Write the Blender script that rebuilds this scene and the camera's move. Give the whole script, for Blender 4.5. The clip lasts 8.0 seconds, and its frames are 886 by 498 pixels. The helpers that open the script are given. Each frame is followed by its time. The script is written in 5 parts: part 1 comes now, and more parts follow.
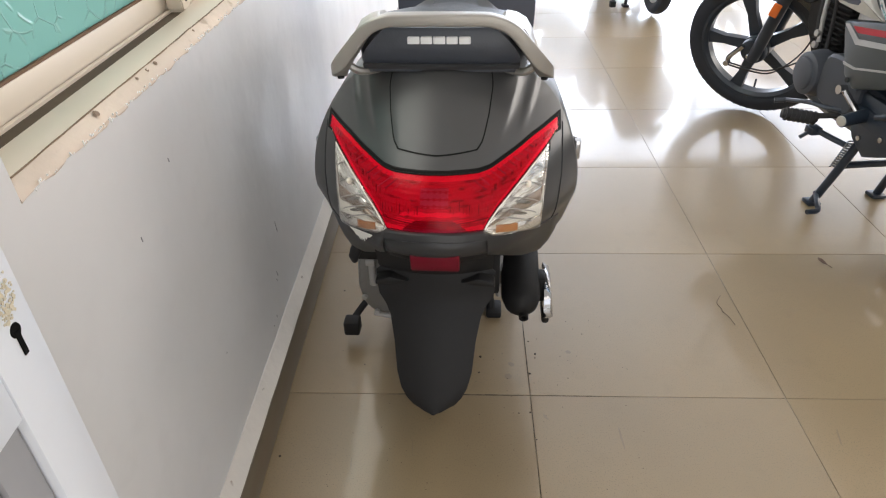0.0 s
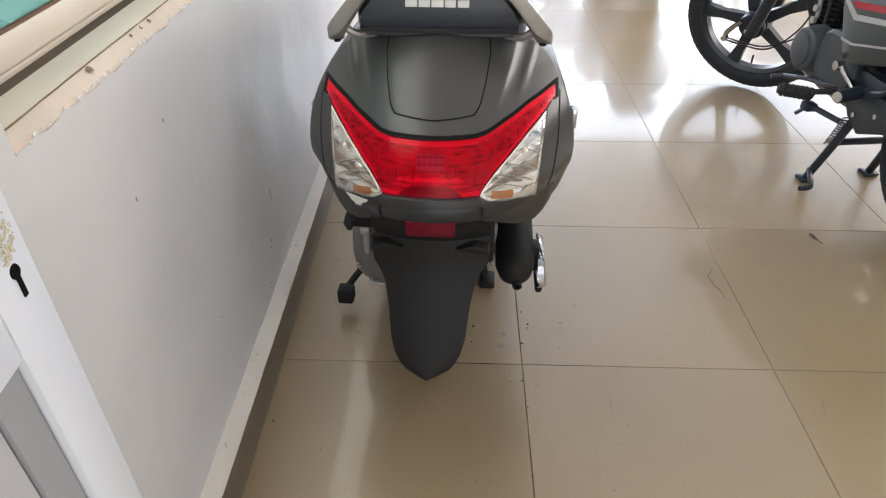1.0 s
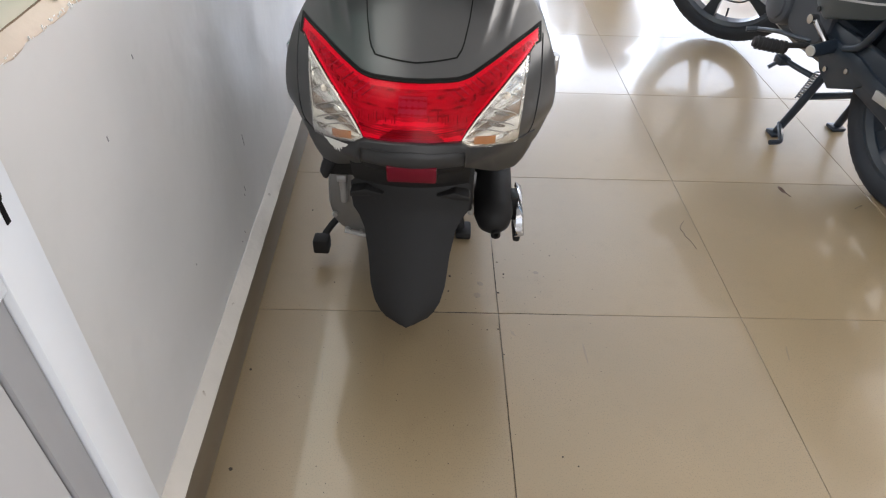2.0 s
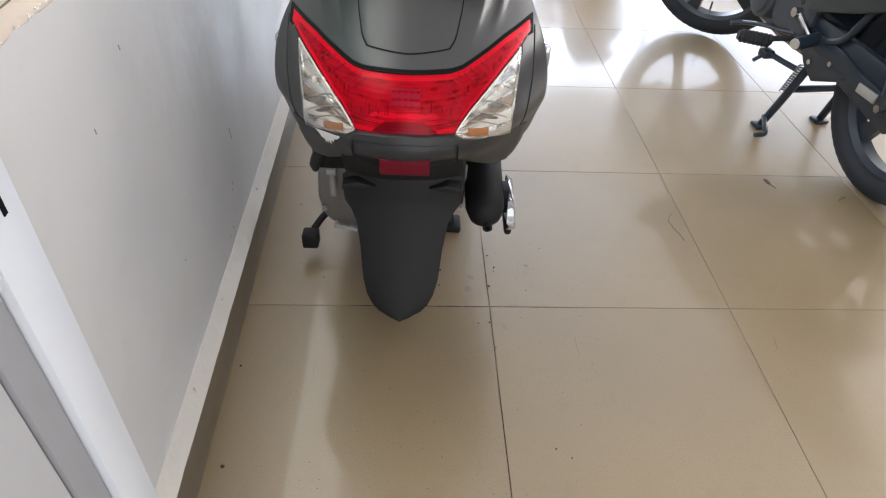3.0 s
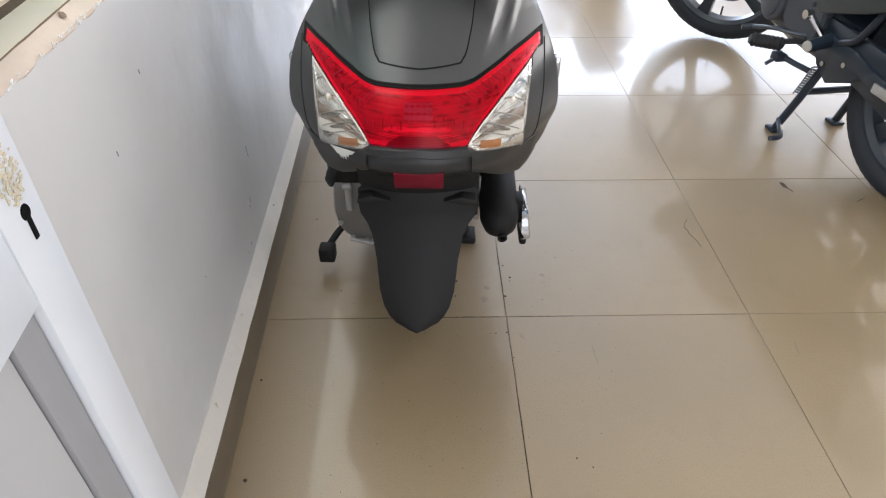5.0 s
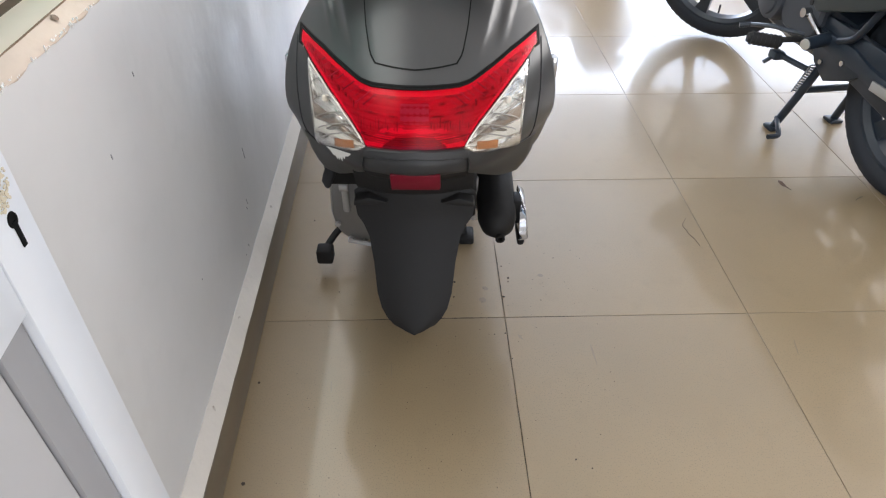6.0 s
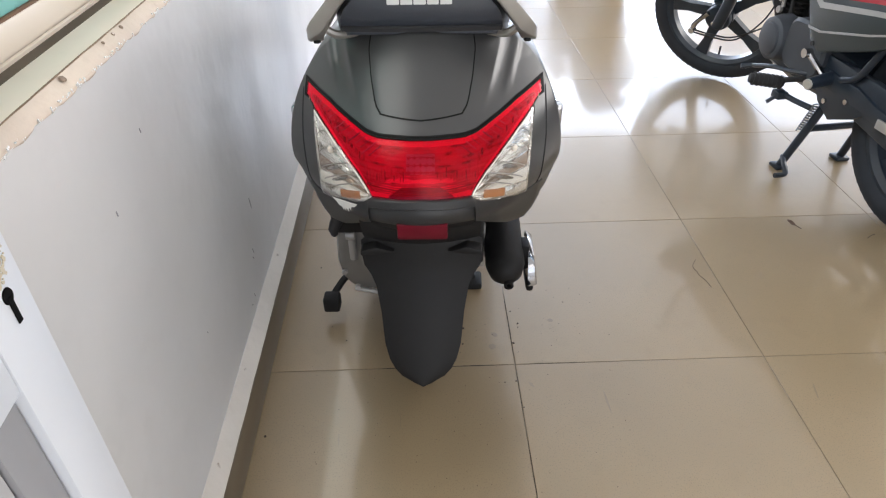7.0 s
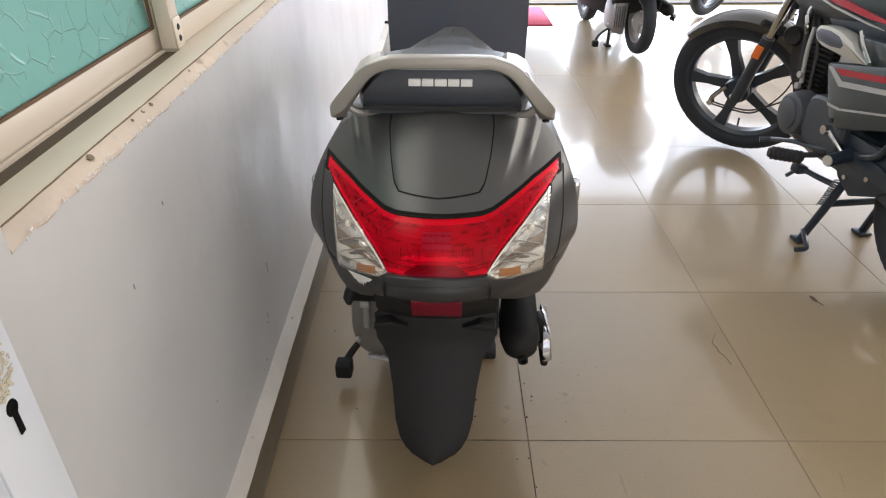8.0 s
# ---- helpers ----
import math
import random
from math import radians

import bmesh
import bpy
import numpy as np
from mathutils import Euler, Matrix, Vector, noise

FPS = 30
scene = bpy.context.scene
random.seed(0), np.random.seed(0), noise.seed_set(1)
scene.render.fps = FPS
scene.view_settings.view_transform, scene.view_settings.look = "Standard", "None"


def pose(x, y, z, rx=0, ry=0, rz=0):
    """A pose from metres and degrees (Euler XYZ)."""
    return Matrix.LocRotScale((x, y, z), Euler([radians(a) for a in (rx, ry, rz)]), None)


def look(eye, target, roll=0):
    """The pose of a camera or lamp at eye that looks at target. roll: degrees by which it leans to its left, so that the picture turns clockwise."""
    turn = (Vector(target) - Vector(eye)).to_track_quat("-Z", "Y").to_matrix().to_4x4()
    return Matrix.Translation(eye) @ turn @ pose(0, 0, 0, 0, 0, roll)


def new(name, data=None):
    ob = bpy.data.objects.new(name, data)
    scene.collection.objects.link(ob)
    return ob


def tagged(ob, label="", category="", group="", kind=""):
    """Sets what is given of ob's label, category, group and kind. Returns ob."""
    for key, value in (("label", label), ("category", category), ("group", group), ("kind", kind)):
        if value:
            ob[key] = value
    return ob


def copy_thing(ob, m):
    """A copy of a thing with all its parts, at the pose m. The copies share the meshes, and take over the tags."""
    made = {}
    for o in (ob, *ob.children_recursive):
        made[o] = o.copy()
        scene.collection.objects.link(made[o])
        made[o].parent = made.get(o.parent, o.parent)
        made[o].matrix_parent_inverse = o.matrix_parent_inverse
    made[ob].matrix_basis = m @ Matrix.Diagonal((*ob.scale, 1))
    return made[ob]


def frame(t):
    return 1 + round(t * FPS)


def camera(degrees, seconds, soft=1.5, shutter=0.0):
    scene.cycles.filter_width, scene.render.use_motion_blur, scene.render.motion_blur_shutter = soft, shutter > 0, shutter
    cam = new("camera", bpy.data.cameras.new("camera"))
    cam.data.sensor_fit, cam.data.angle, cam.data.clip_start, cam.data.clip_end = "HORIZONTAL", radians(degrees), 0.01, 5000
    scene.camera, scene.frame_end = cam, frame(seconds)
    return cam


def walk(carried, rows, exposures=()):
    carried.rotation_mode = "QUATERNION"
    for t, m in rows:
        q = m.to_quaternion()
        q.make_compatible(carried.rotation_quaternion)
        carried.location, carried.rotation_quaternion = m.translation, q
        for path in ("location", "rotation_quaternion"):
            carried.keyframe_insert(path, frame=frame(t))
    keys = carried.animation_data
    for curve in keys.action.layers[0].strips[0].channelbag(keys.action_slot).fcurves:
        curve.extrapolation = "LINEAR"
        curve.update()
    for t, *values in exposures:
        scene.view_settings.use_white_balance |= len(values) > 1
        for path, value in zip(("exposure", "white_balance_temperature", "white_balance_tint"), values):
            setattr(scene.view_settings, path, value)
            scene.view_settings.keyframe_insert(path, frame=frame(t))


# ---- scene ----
cam = camera(70.1, 8.0, 1.2)
PATH = [
    (0, (-0.152, -1.059, 1.141), (-0.228, 0.595, 0.019), -1.3),
    (0.5, (-0.15, -1.07, 1.134), (-0.227, 0.56, -0.023), -1.1),
    (1, (-0.156, -1.071, 1.128), (-0.208, 0.541, -0.055), -0.1),
    (1.5, (-0.168, -1.077, 1.118), (-0.182, 0.492, -0.122), 1.0),
    (2, (-0.176, -1.076, 1.111), (-0.127, 0.451, -0.179), 2.4),
    (3.5, (-0.195, -1.073, 1.103), (-0.087, 0.443, -0.198), 3.0),
    (4, (-0.191, -1.078, 1.105), (-0.111, 0.457, -0.175), 1.4),
    (4.5, (-0.193, -1.08, 1.11), (-0.142, 0.461, -0.164), 0.8),
    (6, (-0.188, -1.074, 1.11), (-0.136, 0.465, -0.166), 0.4),
    (6.5, (-0.19, -1.065, 1.108), (-0.148, 0.486, -0.154), -0.1),
    (7, (-0.189, -1.053, 1.114), (-0.156, 0.564, -0.063), -1.0),
    (7.5, (-0.189, -1.036, 1.139), (-0.193, 0.645, 0.055), -0.8),
    (8, (-0.185, -1.029, 1.143), (-0.203, 0.682, 0.108), -0.3),
]
walk(cam, [(t, look(eye, target, roll)) for t, eye, target, roll in PATH], [(0.0, 0.51, 6800, 11.2), (2.0, 0.60, 6560, 11.2), (4.5, 0.71, 6430, 11.2), (6.5, 0.70, 6430, 11.2), (7.0, 0.69, 6480, 11.2), (8.0, 0.38, 6900, 12.2)])

# ---- light ----
world = bpy.data.worlds.new("sky")
scene.world = world
world.use_nodes = True
nt = world.node_tree
sky = nt.nodes.new("ShaderNodeTexSky")
sky.sky_type, sky.sun_disc = "NISHITA", False
sky.sun_elevation, sky.sun_rotation = radians(50), radians(20)
nt.links.new(sky.outputs["Color"], nt.nodes["Background"].inputs["Color"])
nt.nodes["Background"].inputs["Strength"].default_value = 0.15

sun = new("sun", bpy.data.lights.new("sun", "SUN"))
sun.data.energy, sun.data.angle, sun.data.color = 4.0, radians(0.5), (1.0, 0.96, 0.9)
sun.matrix_world = look((1, 8, 9), (0.4, 6.6, 0))


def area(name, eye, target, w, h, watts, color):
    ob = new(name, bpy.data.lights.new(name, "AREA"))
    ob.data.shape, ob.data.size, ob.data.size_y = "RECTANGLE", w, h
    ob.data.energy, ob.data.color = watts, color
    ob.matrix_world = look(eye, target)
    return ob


# daylight in the open entrance, glazed front and sliding window, and in an assumed side window and doorway behind
# the entrance's light is split into bands dimming upward to fade its floor reflection
for name, z, h, glow in (("entrance_daylight", 0.50, 0.90, 36), ("entrance_mid_band", 1.12, 0.34, 32), ("entrance_upper_band", 1.46, 0.34, 26), ("entrance_top_band", 1.86, 0.44, 18)):
    area(name, (0.95, 5.46, z), (0.95, 0, z), 2.5, h, 2.5 * h * glow, (0.715, 0.82, 1.0))
area("front_daylight", (3.75, 5.46, 0.60), (3.75, 0, 0.60), 2.9, 1.10, 76, (0.715, 0.82, 1.0))
# dimmer upper band of the same front opening, no separate window
area("front_upper_band", (3.75, 5.46, 1.60), (3.75, 0, 1.60), 2.9, 0.88, 24, (0.715, 0.82, 1.0))
# light from the right; its window is unseen and its place assumed
area("side_daylight", (5.35, 3.0, 1.75), (0, 1.8, 0.9), 2.5, 1.7, 90, (1.0, 0.93, 0.86))
# unseen fill added behind the eye to brighten wall and scooter tail
area("rear_fill", (3.2, -2.55, 1.5), (0.2, 0.8, 0.7), 2.2, 1.9, 12, (1.0, 0.93, 0.87))
area("window_daylight", (-0.615, 0.42, 1.62), (2, 0.42, 1.3), 1.7, 0.85, 11, (1.0, 0.985, 0.94))
area("doorway_daylight", (0.4, -2.55, 1.2), (0.3, 2, 0.9), 1.6, 2.2, 14.5, (1.0, 0.95, 0.90))

# ---- materials ----
def material(name, color, rough=0.5, metal=0.0, vary=0.06, scale=30.0, bump=0.0, bump_scale=200.0, coat=0.0, spots=None, per_piece=0.0, spec=0.5):
    """A surface with two scales of mottling, a fine relief, and wear spots (colour, amount, scale)."""
    m = bpy.data.materials.new(name)
    m.use_nodes = True
    t = m.node_tree
    b = t.nodes["Principled BSDF"]
    co = t.nodes.new("ShaderNodeTexCoord")

    def noise_node(s, detail=4.0):
        n = t.nodes.new("ShaderNodeTexNoise")
        n.inputs["Scale"].default_value, n.inputs["Detail"].default_value = s, detail
        t.links.new(co.outputs["Object"], n.inputs["Vector"])
        return n

    def ramp(src, lo, hi, a, z):
        r = t.nodes.new("ShaderNodeMapRange")
        r.inputs["From Min"].default_value, r.inputs["From Max"].default_value = lo, hi
        r.inputs["To Min"].default_value, r.inputs["To Max"].default_value = a, z
        t.links.new(src, r.inputs["Value"])
        return r.outputs["Result"]

    def mix(fac, a, c):
        x = t.nodes.new("ShaderNodeMix")
        x.data_type = "RGBA"
        t.links.new(fac, x.inputs["Factor"])
        for socket, v in ((x.inputs["A"], a), (x.inputs["B"], c)):
            if isinstance(v, tuple):
                socket.default_value = (*v, 1)
            else:
                t.links.new(v, socket)
        return x.outputs["Result"]

    big, fine = noise_node(scale * 0.12), noise_node(scale)
    lo = tuple(c * (1 - vary) for c in color)
    hi = tuple(min(1, c * (1 + vary)) for c in color)
    col = mix(ramp(big.outputs["Fac"], 0.3, 0.7, 0, 1), lo, hi)
    dim = tuple(c * (1 - 1.6 * vary) for c in color)
    col = mix(ramp(fine.outputs["Fac"], 0.55, 0.8, 0, 0.5), col, dim)
    if per_piece:
        info = t.nodes.new("ShaderNodeObjectInfo")
        hsv = t.nodes.new("ShaderNodeHueSaturation")
        t.links.new(ramp(info.outputs["Random"], 0, 1, 1 - per_piece, 1 + per_piece), hsv.inputs["Value"])
        t.links.new(col, hsv.inputs["Color"])
        col = hsv.outputs["Color"]
    if spots:
        s = noise_node(spots[2], 8.0)
        col = mix(ramp(s.outputs["Fac"], 0.72 - spots[1], 0.78 - spots[1], 0, 1), col, spots[0])
    t.links.new(col, b.inputs["Base Color"])
    t.links.new(ramp(big.outputs["Fac"], 0.25, 0.75, rough * 0.88, min(1, rough * 1.12)), b.inputs["Roughness"])
    b.inputs["Metallic"].default_value = metal
    b.inputs["Coat Weight"].default_value = coat
    b.inputs["Specular IOR Level"].default_value = spec
    if bump:
        n = noise_node(bump_scale)
        bp = t.nodes.new("ShaderNodeBump")
        bp.inputs["Strength"].default_value, bp.inputs["Distance"].default_value = 1.0, bump
        t.links.new(n.outputs["Fac"], bp.inputs["Height"])
        t.links.new(bp.outputs["Normal"], b.inputs["Normal"])
    return m


def lens_material(name, color, rough=0.08, through_it=0.5):
    m = material(name, color, rough, vary=0.05)
    b = m.node_tree.nodes["Principled BSDF"]
    b.inputs["Transmission Weight"].default_value = through_it
    b.inputs["IOR"].default_value = 1.49
    return m


WALL = material("wall_paint", (0.69, 0.687, 0.683), 0.32, vary=0.06, scale=16, bump=0.009, bump_scale=3.5, spec=0.58)
def uneven_gloss(m, lo, hi, scale, stretch):
    """Broad strokes of duller and shinier paint."""
    t = m.node_tree
    co, way, n, r = (t.nodes.new(k) for k in ("ShaderNodeTexCoord", "ShaderNodeMapping", "ShaderNodeTexNoise", "ShaderNodeMapRange"))
    way.inputs["Scale"].default_value = stretch
    n.inputs["Scale"].default_value, n.inputs["Detail"].default_value = scale, 3.0
    r.inputs["From Min"].default_value, r.inputs["From Max"].default_value = 0.3, 0.7
    r.inputs["To Min"].default_value, r.inputs["To Max"].default_value = lo, hi
    for p, q in ((co.outputs["Object"], way.inputs["Vector"]), (way.outputs["Vector"], n.inputs["Vector"]), (n.outputs["Fac"], r.inputs["Value"]), (r.outputs["Result"], t.nodes["Principled BSDF"].inputs["Roughness"])):
        t.links.new(p, q)


uneven_gloss(WALL, 0.285, 0.42, 5.0, (1, 1.6, 0.7))
TILE = material("vitrified_tile", (0.292, 0.216, 0.123), 0.34, vary=0.10, scale=14, per_piece=0.03, coat=0.46, spec=0.7)
TILE.node_tree.nodes["Principled BSDF"].inputs["Coat Roughness"].default_value = 0.065
_t = TILE.node_tree
_b = _t.nodes["Principled BSDF"]
_c, _n, _m, _r, _k, _x = (_t.nodes.new(k) for k in ("ShaderNodeTexCoord", "ShaderNodeTexNoise", "ShaderNodeTexNoise", "ShaderNodeMapRange", "ShaderNodeMath", "ShaderNodeMix"))
_n.inputs["Scale"].default_value, _n.inputs["Detail"].default_value = 330, 2.0
_m.inputs["Scale"].default_value, _m.inputs["Detail"].default_value = 5, 5.0
_r.inputs["From Min"].default_value, _r.inputs["From Max"].default_value, _r.inputs["To Max"].default_value = 0.55, 0.68, 0.8
_k.operation, _x.data_type, _x.inputs["B"].default_value = "MULTIPLY", "RGBA", (0.17, 0.125, 0.075, 1)
for _p, _q in ((_c.outputs["Object"], _n.inputs["Vector"]), (_c.outputs["Object"], _m.inputs["Vector"]), (_n.outputs["Fac"], _r.inputs["Value"]), (_r.outputs["Result"], _k.inputs[0]), (_m.outputs["Fac"], _k.inputs[1]),
               (_k.outputs["Value"], _x.inputs["Factor"]), (_b.inputs["Base Color"].links[0].from_socket, _x.inputs["A"]), (_x.outputs["Result"], _b.inputs["Base Color"])):
    _t.links.new(_p, _q)
GROUT = material("joint", (0.205, 0.163, 0.115), 0.35, vary=0.3, scale=20)
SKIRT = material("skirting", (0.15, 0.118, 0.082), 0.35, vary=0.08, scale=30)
PLASTER = material("raw_plaster", (0.62, 0.52, 0.43), 0.8, vary=0.10, scale=40, bump=0.0016, bump_scale=50, spots=((0.44, 0.35, 0.27), 0.10, 16))
FILLET = material("plaster_fillet", (0.74, 0.69, 0.62), 0.8, vary=0.08, scale=40, bump=0.001, bump_scale=80, spots=((0.34, 0.28, 0.22), 0.02, 30))
ALU = material("cream_aluminium", (0.73, 0.64, 0.53), 0.35, vary=0.03, scale=25)
# black for the gaps round lid and lenses; their dark is put into colour
GAP_BLACK = material("gap_black", (0.006, 0.006, 0.006), 0.6, spec=0.15)
RUBBER = material("rubber", (0.02, 0.02, 0.022), 0.75, bump=0.0003)
DOOR_WHITE = material("white_door_enamel", (0.655, 0.685, 0.73), 0.3, vary=0.02)
DOOR_GREY = material("grey_door_panel", (0.42, 0.42, 0.43), 0.4, vary=0.03)
BODY = material("matt_grey_paint", (0.044, 0.044, 0.0445), 0.35, vary=0.05, scale=20, bump=0.00003, bump_scale=900, spec=0.6)
BLACK = material("black_plastic", (0.0105, 0.010, 0.010), 0.62, vary=0.1, bump=0.0002, bump_scale=500, spec=0.28)
BUMPER = material("dark_grey_plastic", (0.026, 0.026, 0.0265), 0.45, vary=0.06, spec=0.4)
SILVER = material("silver_paint", (0.29, 0.272, 0.245), 0.32, metal=0.35, vary=0.03)
SEAT = material("seat_vinyl", (0.04, 0.046, 0.058), 0.42, vary=0.08, bump=0.0004, bump_scale=300)
CHROME = material("chrome", (0.46, 0.46, 0.47), 0.10, metal=1.0, vary=0.02)
CAST = material("cast_alloy", (0.42, 0.41, 0.40), 0.45, metal=0.4, vary=0.08, bump=0.0004)
CASE = material("engine_case_alloy", (0.27, 0.265, 0.26), 0.42, metal=0.55, vary=0.12, bump=0.0004)
RED_LENS = lens_material("red_lens", (0.82, 0.006, 0.060), 0.10, 0.97)
_t = RED_LENS.node_tree
_c, _w, _b = _t.nodes.new("ShaderNodeTexCoord"), _t.nodes.new("ShaderNodeTexWave"), _t.nodes.new("ShaderNodeBump")
_w.bands_direction, _w.inputs["Scale"].default_value, _w.inputs["Distortion"].default_value = "Z", 130, 0.6
_b.inputs["Strength"].default_value, _b.inputs["Distance"].default_value = 0.35, 0.0004
_t.links.new(_c.outputs["Object"], _w.inputs["Vector"])
_t.links.new(_w.outputs["Fac"], _b.inputs["Height"])
_t.links.new(_b.outputs["Normal"], _t.nodes["Principled BSDF"].inputs["Normal"])
RED_LENS.node_tree.nodes["Principled BSDF"].inputs["IOR"].default_value = 1.22
CLEAR_LENS = lens_material("clear_lens", (0.97, 0.97, 0.95), 0.03, 1.0)


def prism_material(name, bright, dark, rough, metal, depth, way="DIAGONAL", pitch=28, bend=6.0):
    """Moulded reflector behind a lamp lens: fine ribs one way, broken blocks the other."""
    m = material(name, bright, rough, metal, vary=0.08, scale=60)
    t = m.node_tree
    b = t.nodes["Principled BSDF"]
    co = t.nodes.new("ShaderNodeTexCoord")
    fine, cross, blot = t.nodes.new("ShaderNodeTexWave"), t.nodes.new("ShaderNodeTexWave"), t.nodes.new("ShaderNodeTexNoise")
    fine.bands_direction, fine.inputs["Scale"].default_value, fine.inputs["Distortion"].default_value = "Z", 75, 2.0
    cross.bands_direction, cross.inputs["Scale"].default_value, cross.inputs["Distortion"].default_value = way, pitch, bend
    blot.inputs["Scale"].default_value, blot.inputs["Detail"].default_value = 34, 5
    stretch = t.nodes.new("ShaderNodeMapping")
    stretch.inputs["Scale"].default_value = (1.0, 1.0, 1.9)
    t.links.new(co.outputs["Object"], stretch.inputs["Vector"])
    for n in (fine, cross):
        t.links.new(co.outputs["Object"], n.inputs["Vector"])
    t.links.new(stretch.outputs["Vector"], blot.inputs["Vector"])
    k1, k2, k3 = (t.nodes.new("ShaderNodeMath") for _ in range(3))
    k1.operation, k2.operation, k3.operation = "MULTIPLY", "MULTIPLY", "ADD"
    gate = t.nodes.new("ShaderNodeMapRange")
    gate.inputs["From Min"].default_value, gate.inputs["From Max"].default_value = 0.50, 0.66
    t.links.new(blot.outputs["Fac"], gate.inputs["Value"])
    t.links.new(fine.outputs["Fac"], k1.inputs[0])
    k1.inputs[1].default_value = 0.35
    t.links.new(cross.outputs["Fac"], k3.inputs[0])
    t.links.new(k1.outputs["Value"], k3.inputs[1])
    t.links.new(k3.outputs["Value"], k2.inputs[0])
    t.links.new(gate.outputs["Result"], k2.inputs[1])
    mix = t.nodes.new("ShaderNodeMix")
    mix.data_type, mix.clamp_factor = "RGBA", True
    was = b.inputs["Base Color"].links[0].from_socket
    t.links.new(k2.outputs["Value"], mix.inputs["Factor"])
    t.links.new(was, mix.inputs["A"])
    mix.inputs["B"].default_value = (*dark, 1)
    t.links.new(mix.outputs["Result"], b.inputs["Base Color"])
    bump = t.nodes.new("ShaderNodeBump")
    bump.inputs["Strength"].default_value, bump.inputs["Distance"].default_value = 1.0, depth
    t.links.new(k3.outputs["Value"], bump.inputs["Height"])
    t.links.new(bump.outputs["Normal"], b.inputs["Normal"])
    return m


# the bright bowl's brown blotches put dim reflections into its colour
BOWL = prism_material("bright_reflector_bowl", (0.92, 0.90, 0.86), (0.30, 0.25, 0.20), 0.14, 0.75, 0.0009, "Z", 16, 0.8)
RED_BOWL = prism_material("red_reflector_bowl", (0.55, 0.30, 0.30), (0.16, 0.08, 0.08), 0.32, 0.15, 0.0006, "Z", 42, 1.2)
AMBER = lens_material("amber_insert", (0.78, 0.34, 0.12), 0.15, 0.6)
PAPER = material("torn_sticker", (0.72, 0.72, 0.68), 0.8, vary=0.1)
REFLECTOR = material("red_reflector", (0.13, 0.006, 0.016), 0.3, vary=0.1, scale=400, spec=0.2)
# black plastic lifted to blue-grey; a flare veil is put into its colour
SLATE = material("veiled_plastic", (0.075, 0.082, 0.108), 0.45, vary=0.05)
BADGE = material("light_lettering", (0.75, 0.75, 0.74), 0.4)
# blue haze tint is put into the tyre, satin black and gunmetal colours
TYRE = material("tyre", (0.016, 0.020, 0.028), 0.7, vary=0.15, bump=0.0006, bump_scale=250)
BIKE_BLACK = material("hazed_black", (0.018, 0.027, 0.041), 0.34, vary=0.08)
BIKE_GREY = material("hazed_gunmetal", (0.024, 0.036, 0.043), 0.30, vary=0.04, coat=0.25)
BIKE_RED = material("red_paint", (0.35, 0.015, 0.03), 0.25, coat=0.5)
BIKE_WHITE = material("silver_stripe", (0.40, 0.40, 0.41), 0.3, metal=0.3)
GLOSS_BLACK = material("gloss_black", (0.028, 0.027, 0.028), 0.12, coat=1.0)
ORANGE = material("orange_reflector", (0.75, 0.16, 0.03), 0.25)
MAT_RED = material("red_mat", (0.50, 0.03, 0.08), 0.95, vary=0.12, bump=0.003, bump_scale=300)
CEIL = material("ceiling_paint", (0.85, 0.85, 0.84), 0.8, vary=0.02)
GLASS = lens_material("window_glass", (0.95, 0.97, 0.97), 0.0, 1.0)
PAVING = material("pale_paving", (0.45, 0.43, 0.40), 0.85, vary=0.1, scale=4)

# ---- building blocks ----
def smooth(bm, angle=40):
    for f in bm.faces:
        f.smooth = True
    for e in bm.edges:
        if len(e.link_faces) == 2 and e.calc_face_angle(0) > radians(angle):
            e.smooth = False
    return bm


def mesh_of(bm, name, angle=40):
    bmesh.ops.recalc_face_normals(bm, faces=bm.faces)
    smooth(bm, angle)
    me = bpy.data.meshes.new(name)
    bm.to_mesh(me)
    bm.free()
    return me


def part(name, bm, mat, parent, label="", at=None, angle=40):
    ob = new(name, mesh_of(bm, name, angle))
    ob.data.materials.append(mat)
    ob.parent = parent
    if at is not None:
        ob.matrix_local = at
    if label:
        ob["label"] = label
    return ob


def thing(name, m, label, category, group="", kind=""):
    ob = new(name)
    ob.empty_display_size = 0.05
    ob.matrix_world = m
    return tagged(ob, label, category, group, kind)


def join(*bms):
    out = bms[0]
    for b in bms[1:]:
        me = bpy.data.meshes.new("tmp")
        b.to_mesh(me)
        b.free()
        out.from_mesh(me)
        bpy.data.meshes.remove(me)
    return out


def box(x0, x1, y0, y1, z0, z1, bevel=0.0, seg=2):
    bm = bmesh.new()
    bmesh.ops.create_cube(bm, size=1)
    for v in bm.verts:
        v.co = Vector(((x0 + x1) / 2 + v.co.x * (x1 - x0), (y0 + y1) / 2 + v.co.y * (y1 - y0), (z0 + z1) / 2 + v.co.z * (z1 - z0)))
    if bevel:
        bmesh.ops.bevel(bm, geom=bm.edges[:], offset=bevel, segments=seg, affect="EDGES", profile=0.5)
    return bm


def moved(bm, m):
    bmesh.ops.transform(bm, matrix=m, verts=bm.verts)
    return bm


